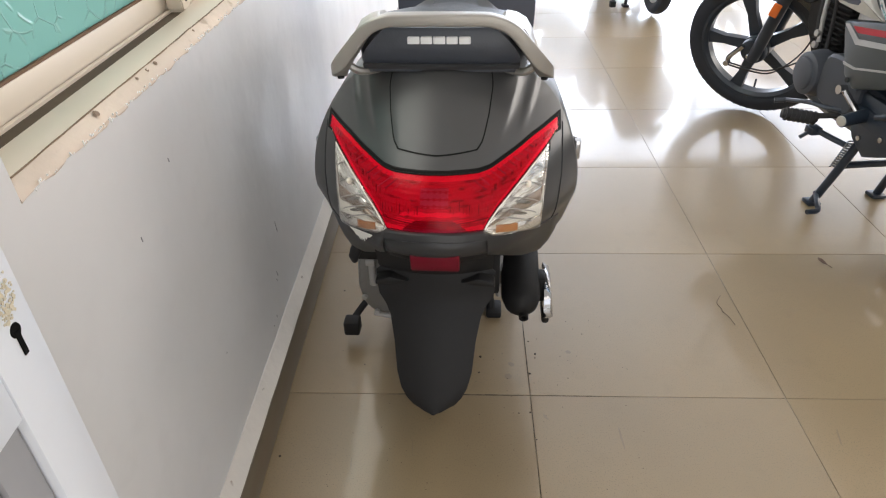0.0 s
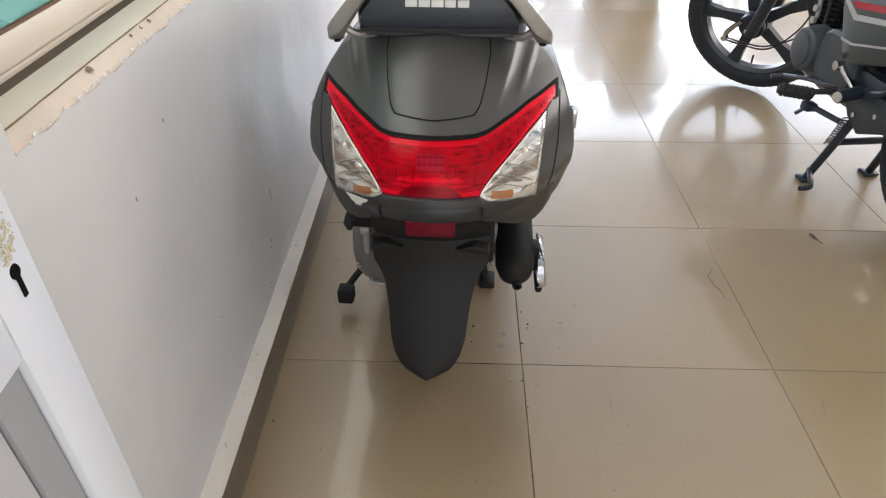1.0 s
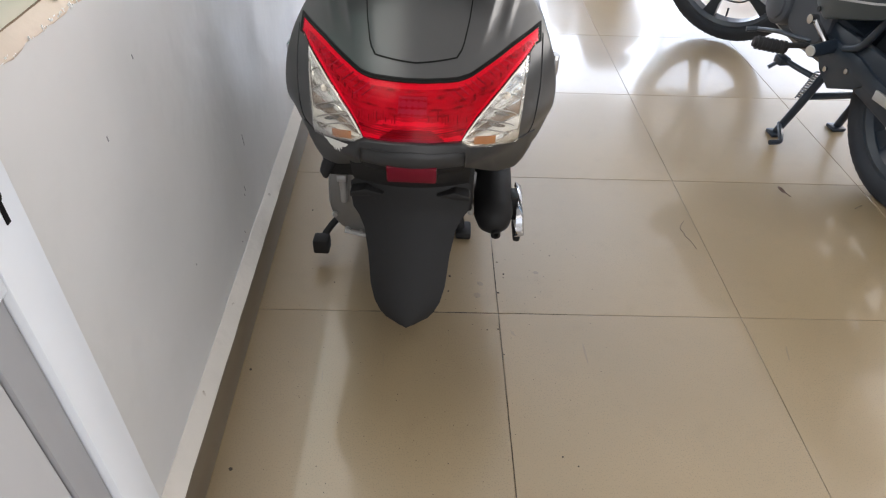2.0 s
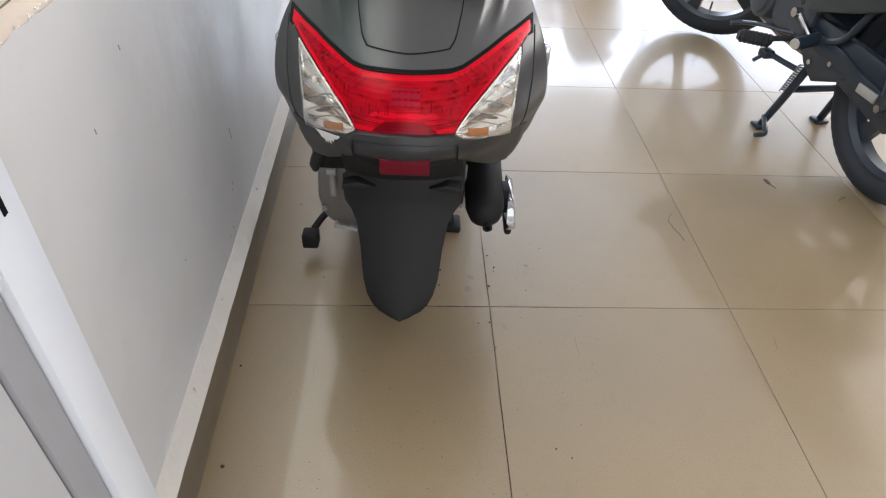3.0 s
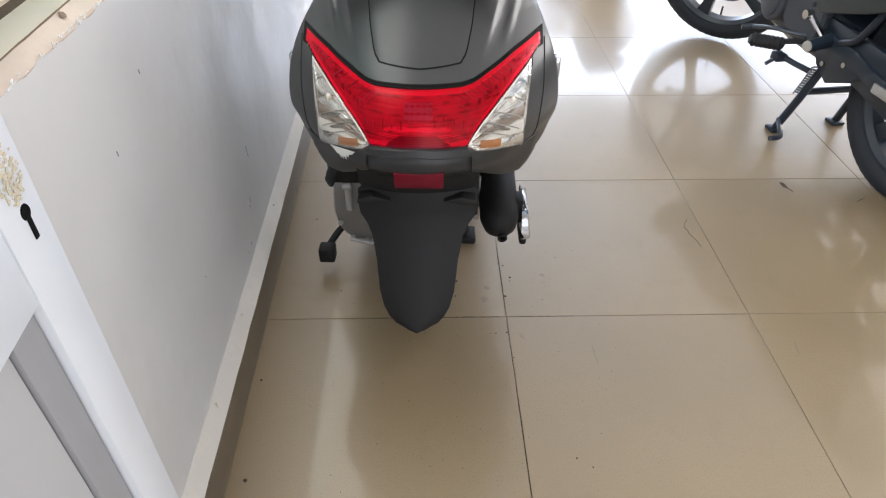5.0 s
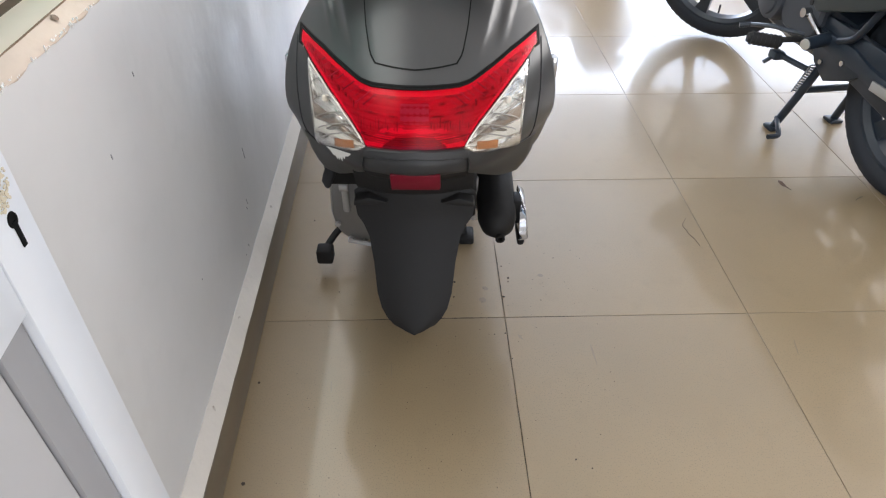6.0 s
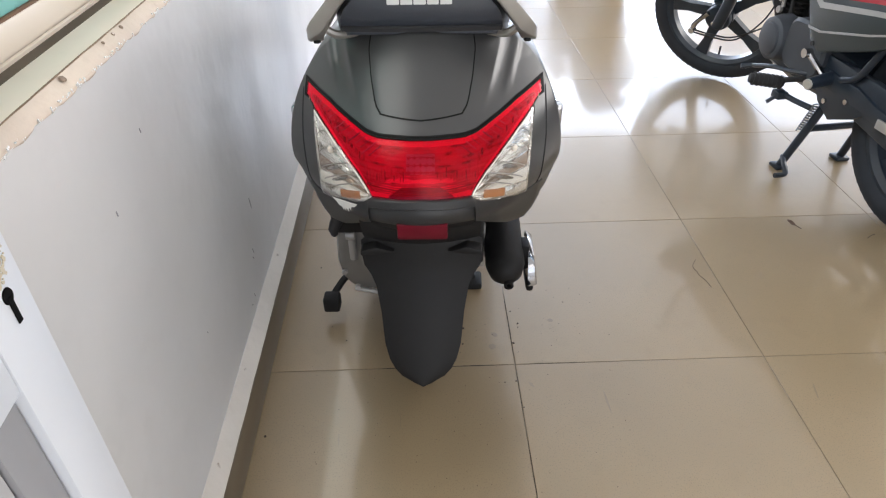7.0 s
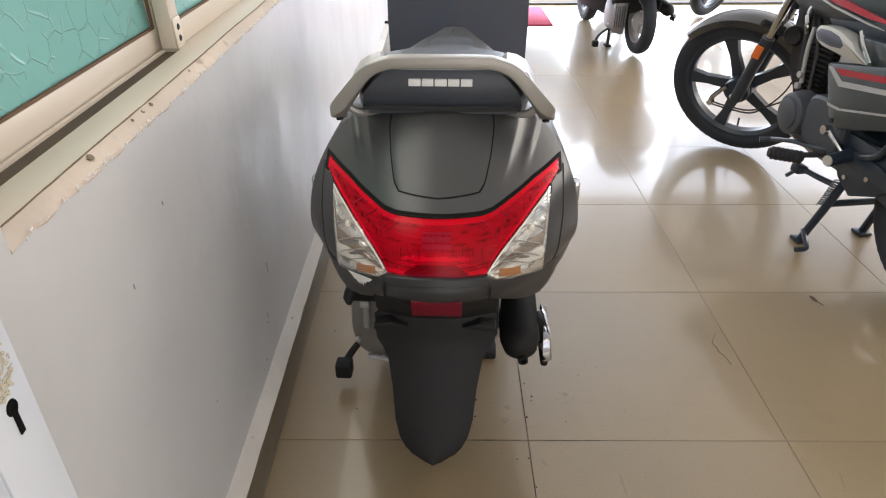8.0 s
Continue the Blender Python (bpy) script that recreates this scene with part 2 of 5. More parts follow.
def loft(rings, closed=True, caps=True):
    """Skin over rings of equal length."""
    bm = bmesh.new()
    vs = [[bm.verts.new(p) for p in r] for r in rings]
    n = len(vs[0])
    for a, b in zip(vs, vs[1:]):
        for i in range(n if closed else n - 1):
            j = (i + 1) % n
            try:
                bm.faces.new((a[i], a[j], b[j], b[i]))
            except ValueError:
                pass
    if caps and closed:
        for r in (vs[0], vs[-1]):
            try:
                bm.faces.new(r)
            except ValueError:
                pass
    bmesh.ops.remove_doubles(bm, verts=bm.verts, dist=1e-6)
    return bm


def spline(pts, n):
    """Catmull-Rom through the points, n steps a span."""
    p = [Vector(q) for q in pts]
    p = [2 * p[0] - p[1]] + p + [2 * p[-1] - p[-2]]
    out = []
    for i in range(1, len(p) - 2):
        for k in range(n):
            t = k / n
            a, b, c, d = p[i - 1:i + 3]
            out.append(0.5 * ((2 * b) + (c - a) * t + (2 * a - 5 * b + 4 * c - d) * t * t + (3 * b - a - 3 * c + d) * t ** 3))
    out.append(p[-2])
    return out


def sweep(path, section, up=(0, 0, 1)):
    """A closed section, list of (side, up) or a function of the path's fraction, swept along a path."""
    p = [Vector(q) for q in path]
    rings = []
    for i, q in enumerate(p):
        d = (p[min(i + 1, len(p) - 1)] - p[max(i - 1, 0)]).normalized()
        side = d.cross(Vector(up))
        side = side.normalized() if side.length > 1e-4 else Vector((1, 0, 0))
        top = side.cross(d)
        s = section(i / (len(p) - 1)) if callable(section) else section
        rings.append([q + side * a + top * b for a, b in s])
    return loft(rings)


def circle(r, n=12, ry=None):
    return [(r * math.cos(2 * math.pi * i / n), (ry or r) * math.sin(2 * math.pi * i / n)) for i in range(n)]


def rounded(w, h, r, n=3):
    """A rounded rectangle w x h about the middle."""
    out = []
    for cx, cy, a in ((w / 2 - r, h / 2 - r, 0), (-w / 2 + r, h / 2 - r, 90), (-w / 2 + r, -h / 2 + r, 180), (w / 2 - r, -h / 2 + r, 270)):
        for k in range(n + 1):
            t = radians(a + 90 * k / n)
            out.append((cx + r * math.cos(t), cy + r * math.sin(t)))
    return out


def tube(pts, r, n=10, step=4, up=(0, 0, 1)):
    path = spline(pts, step) if step > 1 else [Vector(q) for q in pts]
    return sweep(path, circle(r, n), up)


def lathe(profile, n=32, axis="x"):
    """Profile of (along, radius) turned about an axis through the origin."""
    rings = []
    for k in range(n):
        a = 2 * math.pi * k / n
        c, s = math.cos(a), math.sin(a)
        rings.append([{"x": (u, r * c, r * s), "y": (r * c, u, r * s), "z": (r * c, r * s, u)}[axis] for u, r in profile])
    bm = loft(rings + [rings[0]], closed=False, caps=False)
    return bm


def prism(outline, x0, x1, bevel=0.0, axes="yz"):
    """A flat outline given in two axes, thickened along the third."""
    bm = bmesh.new()
    def place(u, v, w):
        return {"yz": (w, u, v), "xz": (u, w, v), "xy": (u, v, w)}[axes]
    a = [bm.verts.new(place(u, v, x0)) for u, v in outline]
    b = [bm.verts.new(place(u, v, x1)) for u, v in outline]
    bm.faces.new(a)
    bm.faces.new(b)
    for i in range(len(a)):
        j = (i + 1) % len(a)
        bm.faces.new((a[i], a[j], b[j], b[i]))
    bmesh.ops.recalc_face_normals(bm, faces=bm.faces)
    if bevel:
        edges = [e for e in bm.edges if e.calc_face_angle(0) > 0.3]
        bmesh.ops.bevel(bm, geom=edges, offset=bevel, segments=2, affect="EDGES", profile=0.5)
    return bm


def ease(table, u):
    """Smooth look-up in rows of (u, value), through every row."""
    if u <= table[0][0]:
        return table[0][1]
    if u >= table[-1][0]:
        return table[-1][1]
    for i in range(len(table) - 1):
        (a, p), (b, q) = table[i], table[i + 1]
        if u <= b:
            m0 = (q - table[i - 1][1]) / (b - table[i - 1][0]) if i else (q - p) / (b - a)
            m1 = (table[i + 2][1] - p) / (table[i + 2][0] - a) if i + 2 < len(table) else (q - p) / (b - a)
            t, h = (u - a) / (b - a), b - a
            return (2 * t ** 3 - 3 * t * t + 1) * p + (t ** 3 - 2 * t * t + t) * h * m0 + (3 * t * t - 2 * t ** 3) * q + (t ** 3 - t * t) * h * m1


def lerp(table, u):
    """Piecewise linear look-up in rows of (u, value)."""
    if u <= table[0][0]:
        return table[0][1]
    for (a, p), (b, q) in zip(table, table[1:]):
        if u <= b:
            return p + (q - p) * (u - a) / (b - a) if b > a else q
    return table[-1][1]

# ---- the room ----
X_WALL, X_RIGHT, Y_BACK, Y_FRONT, H = -0.60, 5.4, -2.6, 5.5, 3.1
SILL, HEAD, Y_JAMB, Y_JAMB_FAR = 0.84, 2.1, -0.515, 1.35
SKEW = pose(-0.006, 0, 0, 0, 0, 0.83)  # the window wall runs a little out of square with the tiles
RISE = 0.016  # and its sill climbs towards the front


def sill_z(y):
    """The rough sill's outer edge."""
    return SILL - 0.002 + RISE * (y - Y_JAMB)


def structure(name, bm, mat, label, category="wall"):
    ob = new(name, mesh_of(bm, name))
    ob.data.materials.append(mat)
    return tagged(ob, label, category, kind="structure")


floor = structure("floor", box(X_WALL - 0.14, X_RIGHT + 0.2, Y_BACK - 0.2, Y_FRONT + 0.15, -0.12, -0.0015), GROUT, "glossy beige vitrified tile floor with thin dark joints", "floor")
structure("ceiling", box(X_WALL - 0.2, X_RIGHT + 0.2, Y_BACK - 0.2, Y_FRONT + 0.15, H, H + 0.15), CEIL, "plain white painted ceiling", "ceiling")
wall_w = structure("wall_west", join(
    box(X_WALL - 0.2, X_WALL, Y_BACK - 0.2, Y_JAMB, -0.1, SILL - 0.014),
    prism([(Y_JAMB, -0.1), (Y_JAMB_FAR, -0.1), (Y_JAMB_FAR, sill_z(Y_JAMB_FAR) - 0.004), (Y_JAMB, sill_z(Y_JAMB) - 0.004)], X_WALL - 0.2, X_WALL),
    box(X_WALL - 0.2, X_WALL, Y_JAMB_FAR, Y_FRONT + 0.2, -0.1, SILL - 0.014),
    box(X_WALL - 0.2, X_WALL, Y_BACK - 0.2, Y_FRONT + 0.2, HEAD, H),
    box(X_WALL - 0.2, X_WALL, Y_BACK - 0.2, Y_JAMB, SILL - 0.014, HEAD),
    box(X_WALL - 0.2, X_WALL, Y_JAMB_FAR, Y_FRONT + 0.2, SILL - 0.014, HEAD)), WALL, "smooth off-white painted wall with faint scuffs under the window")
wall_w.matrix_world = SKEW
structure("wall_east", join(box(X_RIGHT, X_RIGHT + 0.2, Y_BACK, Y_FRONT, -0.1, 0.7), box(X_RIGHT, X_RIGHT + 0.2, Y_BACK, Y_FRONT, 2.6, H), box(X_RIGHT, X_RIGHT + 0.2, Y_BACK, 0.1, 0.7, 2.6), box(X_RIGHT, X_RIGHT + 0.2, 4.3, Y_FRONT, 0.7, 2.6)), WALL, "off-white painted wall with an assumed broad window opening")
# out of view; the wide opening is added for the rear fill
structure("wall_south", join(box(X_WALL - 0.2, -0.45, Y_BACK - 0.2, Y_BACK, -0.1, H), box(1.25, 2.05, Y_BACK - 0.2, Y_BACK, -0.1, H), box(4.35, X_RIGHT + 0.2, Y_BACK - 0.2, Y_BACK, -0.1, H), box(2.05, 4.35, Y_BACK - 0.2, Y_BACK, -0.1, 0.5), box(2.05, 4.35, Y_BACK - 0.2, Y_BACK, 2.5, H), box(-0.45, 1.25, Y_BACK - 0.2, Y_BACK, 2.4, H)), WALL, "plain off-white painted wall with an assumed doorway and an unseen opening added for fill light")
# unseen lintel and left pier, placed to bound the front's light in reflections
structure("wall_north", join(box(X_WALL - 0.2, X_RIGHT + 0.2, Y_FRONT, Y_FRONT + 0.15, 2.10, H), box(X_RIGHT - 0.3, X_RIGHT + 0.2, Y_FRONT, Y_FRONT + 0.15, -0.1, 2.10), box(X_WALL - 0.2, -0.27, Y_FRONT, Y_FRONT + 0.15, -0.1, 2.10)), WALL, "lintel and added left pier of the glazed shop front")
structure("ground", box(-60, 60, -60, 90, -0.45, -0.13), PAVING, "sunlit pale paving round the shop", "ground")

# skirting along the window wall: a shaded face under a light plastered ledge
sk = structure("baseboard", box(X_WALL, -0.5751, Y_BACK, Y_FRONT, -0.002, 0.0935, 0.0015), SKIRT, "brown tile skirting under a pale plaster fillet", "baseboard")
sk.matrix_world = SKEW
rings = []
for i in range(241):
    y = Y_BACK + (Y_FRONT - Y_BACK) * i / 240
    a, c = 0.0015 * noise.noise((y * 14, 0, 5)), 0.003 * noise.noise((y * 9, 4, 1))
    rings.append([(X_WALL - 0.02, y, 0.0915), (-0.5765 + a, y, 0.0915), (-0.576 + a, y, 0.0965 + a), (-0.587, y, 0.111 + c), (X_WALL + 0.0015, y, 0.131 + c), (X_WALL - 0.02, y, 0.135 + c)])
part("fillet", loft(rings), FILLET, sk, "uneven off-white plaster fillet")


# ---- the sliding window in the west wall ----
def figured_glass():
    """Sea-green pressed glass with short raised strokes, lit from behind."""
    m = material("figured_glass", (0.28, 0.58, 0.53), 0.2, vary=0.06, scale=12)
    t = m.node_tree
    b = t.nodes["Principled BSDF"]
    b.inputs["Transmission Weight"].default_value = 0.30
    b.inputs["IOR"].default_value = 1.2
    co = t.nodes.new("ShaderNodeTexCoord")
    warp = t.nodes.new("ShaderNodeTexNoise")
    warp.inputs["Scale"].default_value = 9
    add = t.nodes.new("ShaderNodeMixRGB")
    add.blend_type, add.inputs["Fac"].default_value = "ADD", 0.035
    cell = t.nodes.new("ShaderNodeTexVoronoi")
    cell.feature, cell.inputs["Scale"].default_value = "DISTANCE_TO_EDGE", 24
    cut = t.nodes.new("ShaderNodeTexNoise")
    cut.inputs["Scale"].default_value = 22
    line = t.nodes.new("ShaderNodeMapRange")
    line.inputs["From Min"].default_value, line.inputs["From Max"].default_value = 0.0, 0.045
    line.inputs["To Min"].default_value, line.inputs["To Max"].default_value = 1.0, 0.0
    gate = t.nodes.new("ShaderNodeMapRange")
    gate.inputs["From Min"].default_value, gate.inputs["From Max"].default_value = 0.44, 0.50
    mul = t.nodes.new("ShaderNodeMath")
    mul.operation = "MULTIPLY"
    bump = t.nodes.new("ShaderNodeBump")
    bump.inputs["Strength"].default_value, bump.inputs["Distance"].default_value = 1.0, 0.0013
    for a, c in ((co.outputs["Object"], warp.inputs["Vector"]), (co.outputs["Object"], add.inputs["Color1"]), (warp.outputs["Color"], add.inputs["Color2"]),
                 (add.outputs["Color"], cell.inputs["Vector"]), (co.outputs["Object"], cut.inputs["Vector"]), (cell.outputs["Distance"], line.inputs["Value"]),
                 (cut.outputs["Fac"], gate.inputs["Value"]), (line.outputs["Result"], mul.inputs[0]), (gate.outputs["Result"], mul.inputs[1]),
                 (mul.outputs["Value"], bump.inputs["Height"]), (bump.outputs["Normal"], b.inputs["Normal"])):
        t.links.new(a, c)
    # strokes are paled too: the light they catch is put into the colour
    pale = t.nodes.new("ShaderNodeMix")
    pale.data_type = "RGBA"
    pale.inputs["B"].default_value = (0.52, 0.76, 0.71, 1)
    soft = t.nodes.new("ShaderNodeMath")
    soft.operation = "MULTIPLY"
    soft.inputs[1].default_value = 0.3
    t.links.new(mul.outputs["Value"], soft.inputs[0])
    t.links.new(soft.outputs["Value"], pale.inputs["Factor"])
    t.links.new(b.inputs["Base Color"].links[0].from_socket, pale.inputs["A"])
    t.links.new(pale.outputs["Result"], b.inputs["Base Color"])
    return m


FIGURED = figured_glass()
window = thing("window_1", pose(-0.006, 0, -RISE * Y_JAMB, 0.92, 0, 0.83), "cream aluminium sliding window with green figured glass above a rough sill", "window", kind="structure")
YA, YB = Y_JAMB, Y_JAMB_FAR
part("window_frame", join(
    box(-0.669, -0.618, YA + 0.004, YB - 0.004, SILL - 0.004, 0.849, 0.0015),
    box(-0.80, -0.669, YA + 0.004, YB - 0.004, SILL - 0.004, 0.840),
    box(-0.706, -0.699, YA + 0.004, YB - 0.004, 0.840, 0.8465),
    box(-0.699, -0.669, 0.176, YB - 0.004, 0.840, 0.8475),
    box(-0.750, -0.742, YA + 0.004, YB - 0.004, 0.840, 0.854),
    box(-0.80, -0.64, YA + 0.004, YB - 0.004, HEAD - 0.04, HEAD - 0.004),
    box(-0.80, -0.64, YA + 0.004, YA + 0.03, 0.853, HEAD - 0.04),
    box(-0.80, -0.64, YB - 0.03, YB - 0.004, 0.853, HEAD - 0.04)), ALU, window)
part("track", box(-0.699, -0.669, YA + 0.03, 0.176, 0.8405, 0.8425), material("dusty_track", (0.10, 0.074, 0.050), 0.8, vary=0.3, scale=40), window, "dark dusty sliding track")


def sash(y0, y1, x0, x1, z0, rail, stile):
    """Stiles, rails, a gasket and a pane, sliding between x0 and x1."""
    z1, mid = HEAD - 0.045, (x0 + x1) / 2
    s = part("sash", join(
        box(x0, x1, y0, y0 + stile, z0, z1, 0.0015), box(x0, x1, y1 - stile, y1, z0, z1, 0.0015),
        box(x0 + 0.0015, x1 - 0.0015, y0 + stile, y1 - stile, z0, z0 + rail, 0.0015), box(x0 + 0.0015, x1 - 0.0015, y0 + stile, y1 - stile, z1 - rail, z1, 0.0015)), ALU, window)
    g = 0.004
    part("gasket", join(
        box(x1 - 0.008, x1 - 0.003, y0 + stile, y1 - stile, z0 + rail, z0 + rail + g), box(x1 - 0.008, x1 - 0.003, y0 + stile, y1 - stile, z1 - rail - g, z1 - rail),
        box(x1 - 0.008, x1 - 0.003, y0 + stile, y0 + stile + g, z0 + rail + g, z1 - rail - g), box(x1 - 0.008, x1 - 0.003, y1 - stile - g, y1 - stile, z0 + rail + g, z1 - rail - g)),
        material("brown_gasket", (0.16, 0.09, 0.05), 0.8), s)
    pane = part("pane", box(mid - 0.002, mid + 0.002, y0 + stile - 0.004, y1 - stile + 0.004, z0 + rail - 0.004, z1 - rail + 0.004), FIGURED, s, "sea-green glass pressed with branching strokes")
    return s


sash(YA + 0.031, 0.215, -0.735, -0.708, 0.843, 0.040, 0.035)
sash(0.173, YB - 0.031, -0.703, -0.676, 0.848, 0.042, 0.040)
cap = part("end_cap", box(-0.6758, -0.6725, 0.175, 0.210, 0.845, 0.901, 0.002), ALU, window, "corner block with two dark screws")
for z in (0.864, 0.884):
    part("screw", lathe([(0, 0.0), (0.0015, 0.0045), (0.0, 0.006)], 14), RUBBER, cap, at=pose(-0.6722, 0.192, z))

# the ragged plaster lip under the frame
rnd = random.Random(4)
rings = []
for i in range(181):
    y = YA + (YB - YA) * i / 180
    e = -0.6005 + rnd.uniform(-0.0008, 0.0018) + 0.002 * noise.noise((y * 30, 0, 0))
    z = sill_z(y) + 0.0015 * noise.noise((y * 22, 3, 0))
    c = 0.0025 * noise.noise((y * 5, 7, 2))
    rings.append([(-0.66, y, z - 0.012), (-0.66, y, z), (-0.624, y, z + 0.007), (-0.6175 + c, y, z + 0.0110), (-0.6145 + c, y, z + 0.0100), (-0.608, y, z + 0.0055 + c), (e, y, z - 0.001), (e + 0.001, y, z - 0.005), (e - 0.004, y, z - 0.012)])
lip = structure("window_sill", loft(rings), PLASTER, "rough unpainted plaster sill with chipped paint along its edge", "sill")
lip.matrix_world = SKEW
# dark brown bead drawn along the crack between plaster and frame
part("joint", sweep([(-0.6165 + 0.0025 * noise.noise((y * 5, 7, 2)), y, sill_z(y) + 0.0112 + 0.0006 * noise.noise((y * 30, 1, 4))) for y in [YA + 0.01 + (YB - YA - 0.02) * i / 140 for i in range(141)]], circle(0.0011, 5)), material("dark_sill_line", (0.20, 0.14, 0.09), 0.9, vary=0.3), lip, "thin dark line between plaster and frame")
chips = bmesh.new()
for i in range(260):
    y, a, b = rnd.uniform(YA, 1.2), rnd.uniform(0.0003, 0.0008), rnd.uniform(0.0004, 0.0010)
    chips = join(chips, moved(box(-a, a, -b * 1.8, b * 1.8, -0.0012, 0.0012), pose(-0.6005 + rnd.uniform(0.0, 0.0025), y, sill_z(y) + rnd.uniform(-0.006, 0.0005), rnd.uniform(0, 40), rnd.uniform(0, 60), rnd.uniform(0, 90))))
ob = part("paint_chips", chips, material("white_paint_chips", (0.85, 0.85, 0.84), 0.6), lip, "flaking white paint edge")
ob["kind"] = "stuff"
for y, s in ((-0.322, 1.3), (-0.20, 0.7), (-0.165, 0.9), (-0.135, 1.0), (0.03, 0.7)):
    hole = part("nail_hole", lathe([(0.0, 0.0), (0.0012, 0.0028 * s), (0.0, 0.0045 * s)], 10, "z"), material("dark_stain", (0.24, 0.17, 0.12), 0.9), lip, at=pose(-0.611, y, sill_z(y) + 0.0078, 0, 35, 20) @ Matrix.Diagonal((0.8, 1.5, 1, 1)))

# ---- the scooter ----
# local axes: x to its right, y ahead, z up; the tail is at y = -0.22
REAR = [(0.36, -0.06), (0.40, -0.12), (0.48, -0.165), (0.52, -0.19), (0.56, -0.222), (0.60, -0.220), (0.66, -0.185), (0.72, -0.108), (0.78, -0.03), (0.82, 0.02)]
WIDE = [(0.36, 0.150), (0.42, 0.200), (0.46, 0.224), (0.50, 0.240), (0.55, 0.249), (0.60, 0.249), (0.65, 0.239), (0.70, 0.218), (0.74, 0.190), (0.77, 0.156), (0.80, 0.118)]
LIP = [(0.36, -0.06), (0.40, -0.12), (0.48, -0.165), (0.52, -0.19), (0.56, -0.222), (0.60, -0.220), (0.66, -0.185)]
CREASE = [(0.60, 0.06), (0.69, 0.095), (0.727, 0.114), (0.76, 0.128), (0.80, 0.140)]


def tail_y(x, z, out=0.0, rear=REAR):
    """The tail's surface, seen from behind, raised by out."""
    c = lerp(CREASE, z)
    k = min(1.0, max(0.0, (abs(x) - c) / 0.022))
    fall = k * (2 - k) * 0.011 * min(1.0, max(0.0, (z - 0.692) / 0.04))
    q = min(1.0, max(0.0, 1 - abs(abs(x) - c - 0.036) / 0.014))
    ridge = q * q * (3 - 2 * q) * 0.007 * min(1.0, max(0.0, (z - 0.70) / 0.04))
    return ease(rear, z) + 3.8 * x * x + fall - ridge - out


def patch(x0, x1, low, high, out, thick=0.008, nx=24, nz=8, step=0.0, rear=REAR, ribs=0.0):
    """A plate that follows the tail between two outlines low(x), high(x). step: how far its rim is rounded off."""
    xs = sorted(set([x0 + (x1 - x0) * i / nx for i in range(nx + 1)] + [u for u, _ in low + high if x0 < u < x1]))
    grid = []
    for i, x in enumerate(xs):
        a, b = lerp(low, x), lerp(high, x)
        col = []
        for k in range(nz + 1):
            z = a + (b - a) * k / nz
            edge = step if (i in (0, len(xs) - 1) or k in (0, nz)) else 0.0
            col.append((x, tail_y(x, z, out - edge + ribs * (k % 2) * (1 if (i // 3) % 2 else 0.6), rear), z))
        grid.append(col)
    bm = bmesh.new()
    front = [[bm.verts.new(p) for p in c] for c in grid]
    back = [[bm.verts.new((p[0], p[1] + thick, p[2])) for p in c] for c in grid]
    n, m = len(xs), nz + 1
    for i in range(n - 1):
        for k in range(m - 1):
            bm.faces.new((front[i][k], front[i + 1][k], front[i + 1][k + 1], front[i][k + 1]))
            bm.faces.new((back[i][k], back[i][k + 1], back[i + 1][k + 1], back[i + 1][k]))
    rim = [(i, 0) for i in range(n)] + [(n - 1, k) for k in range(1, m)] + [(i, m - 1) for i in range(n - 2, -1, -1)] + [(0, k) for k in range(m - 2, 0, -1)]
    for (i, k), (j, l) in zip(rim, rim[1:] + rim[:1]):
        bm.faces.new((front[i][k], back[i][k], back[j][l], front[j][l]))
    bmesh.ops.remove_doubles(bm, verts=bm.verts, dist=1e-5)
    return bm


def flip(table):
    return sorted((-u, v) for u, v in table)


def both(table):
    return flip([r for r in table if r[0] > 0]) + table


def tail_shell():
    """Horizontal slices: the rounded back, then the flanks running forward and in under the seat."""
    rings = []
    for j in range(161):
        f = j / 160
        half = []
        for i in range(81):
            u = (i / 80) ** 0.95
            z0 = lerp([(0.0, 0.564), (0.38, 0.549), (0.62, 0.500), (0.80, 0.456), (0.90, 0.458), (1.0, 0.478)], u)
            z = z0 + (0.80 - z0) * f
            x = u * ease(WIDE, z)
            half.append((x, tail_y(x, z, 0.0, LIP if z < 0.56 else REAR), z))
        w, yb = half[-1][0], half[-1][1]
        for k in range(1, 9):
            g = k / 8
            z0 = 0.478 - 0.113 * g
            z = z0 + (0.80 - z0) * f
            w = ease(WIDE, max(z, 0.415))
            half.append((w * (1 - 0.07 * g * g) - 0.11 * g ** 3 * (1 if z > 0.6 else 0.7), yb + (0.62 - yb) * g, z))
        rings.append([(-x, y, zz) for x, y, zz in reversed(half[1:])] + half)
    return loft(rings)


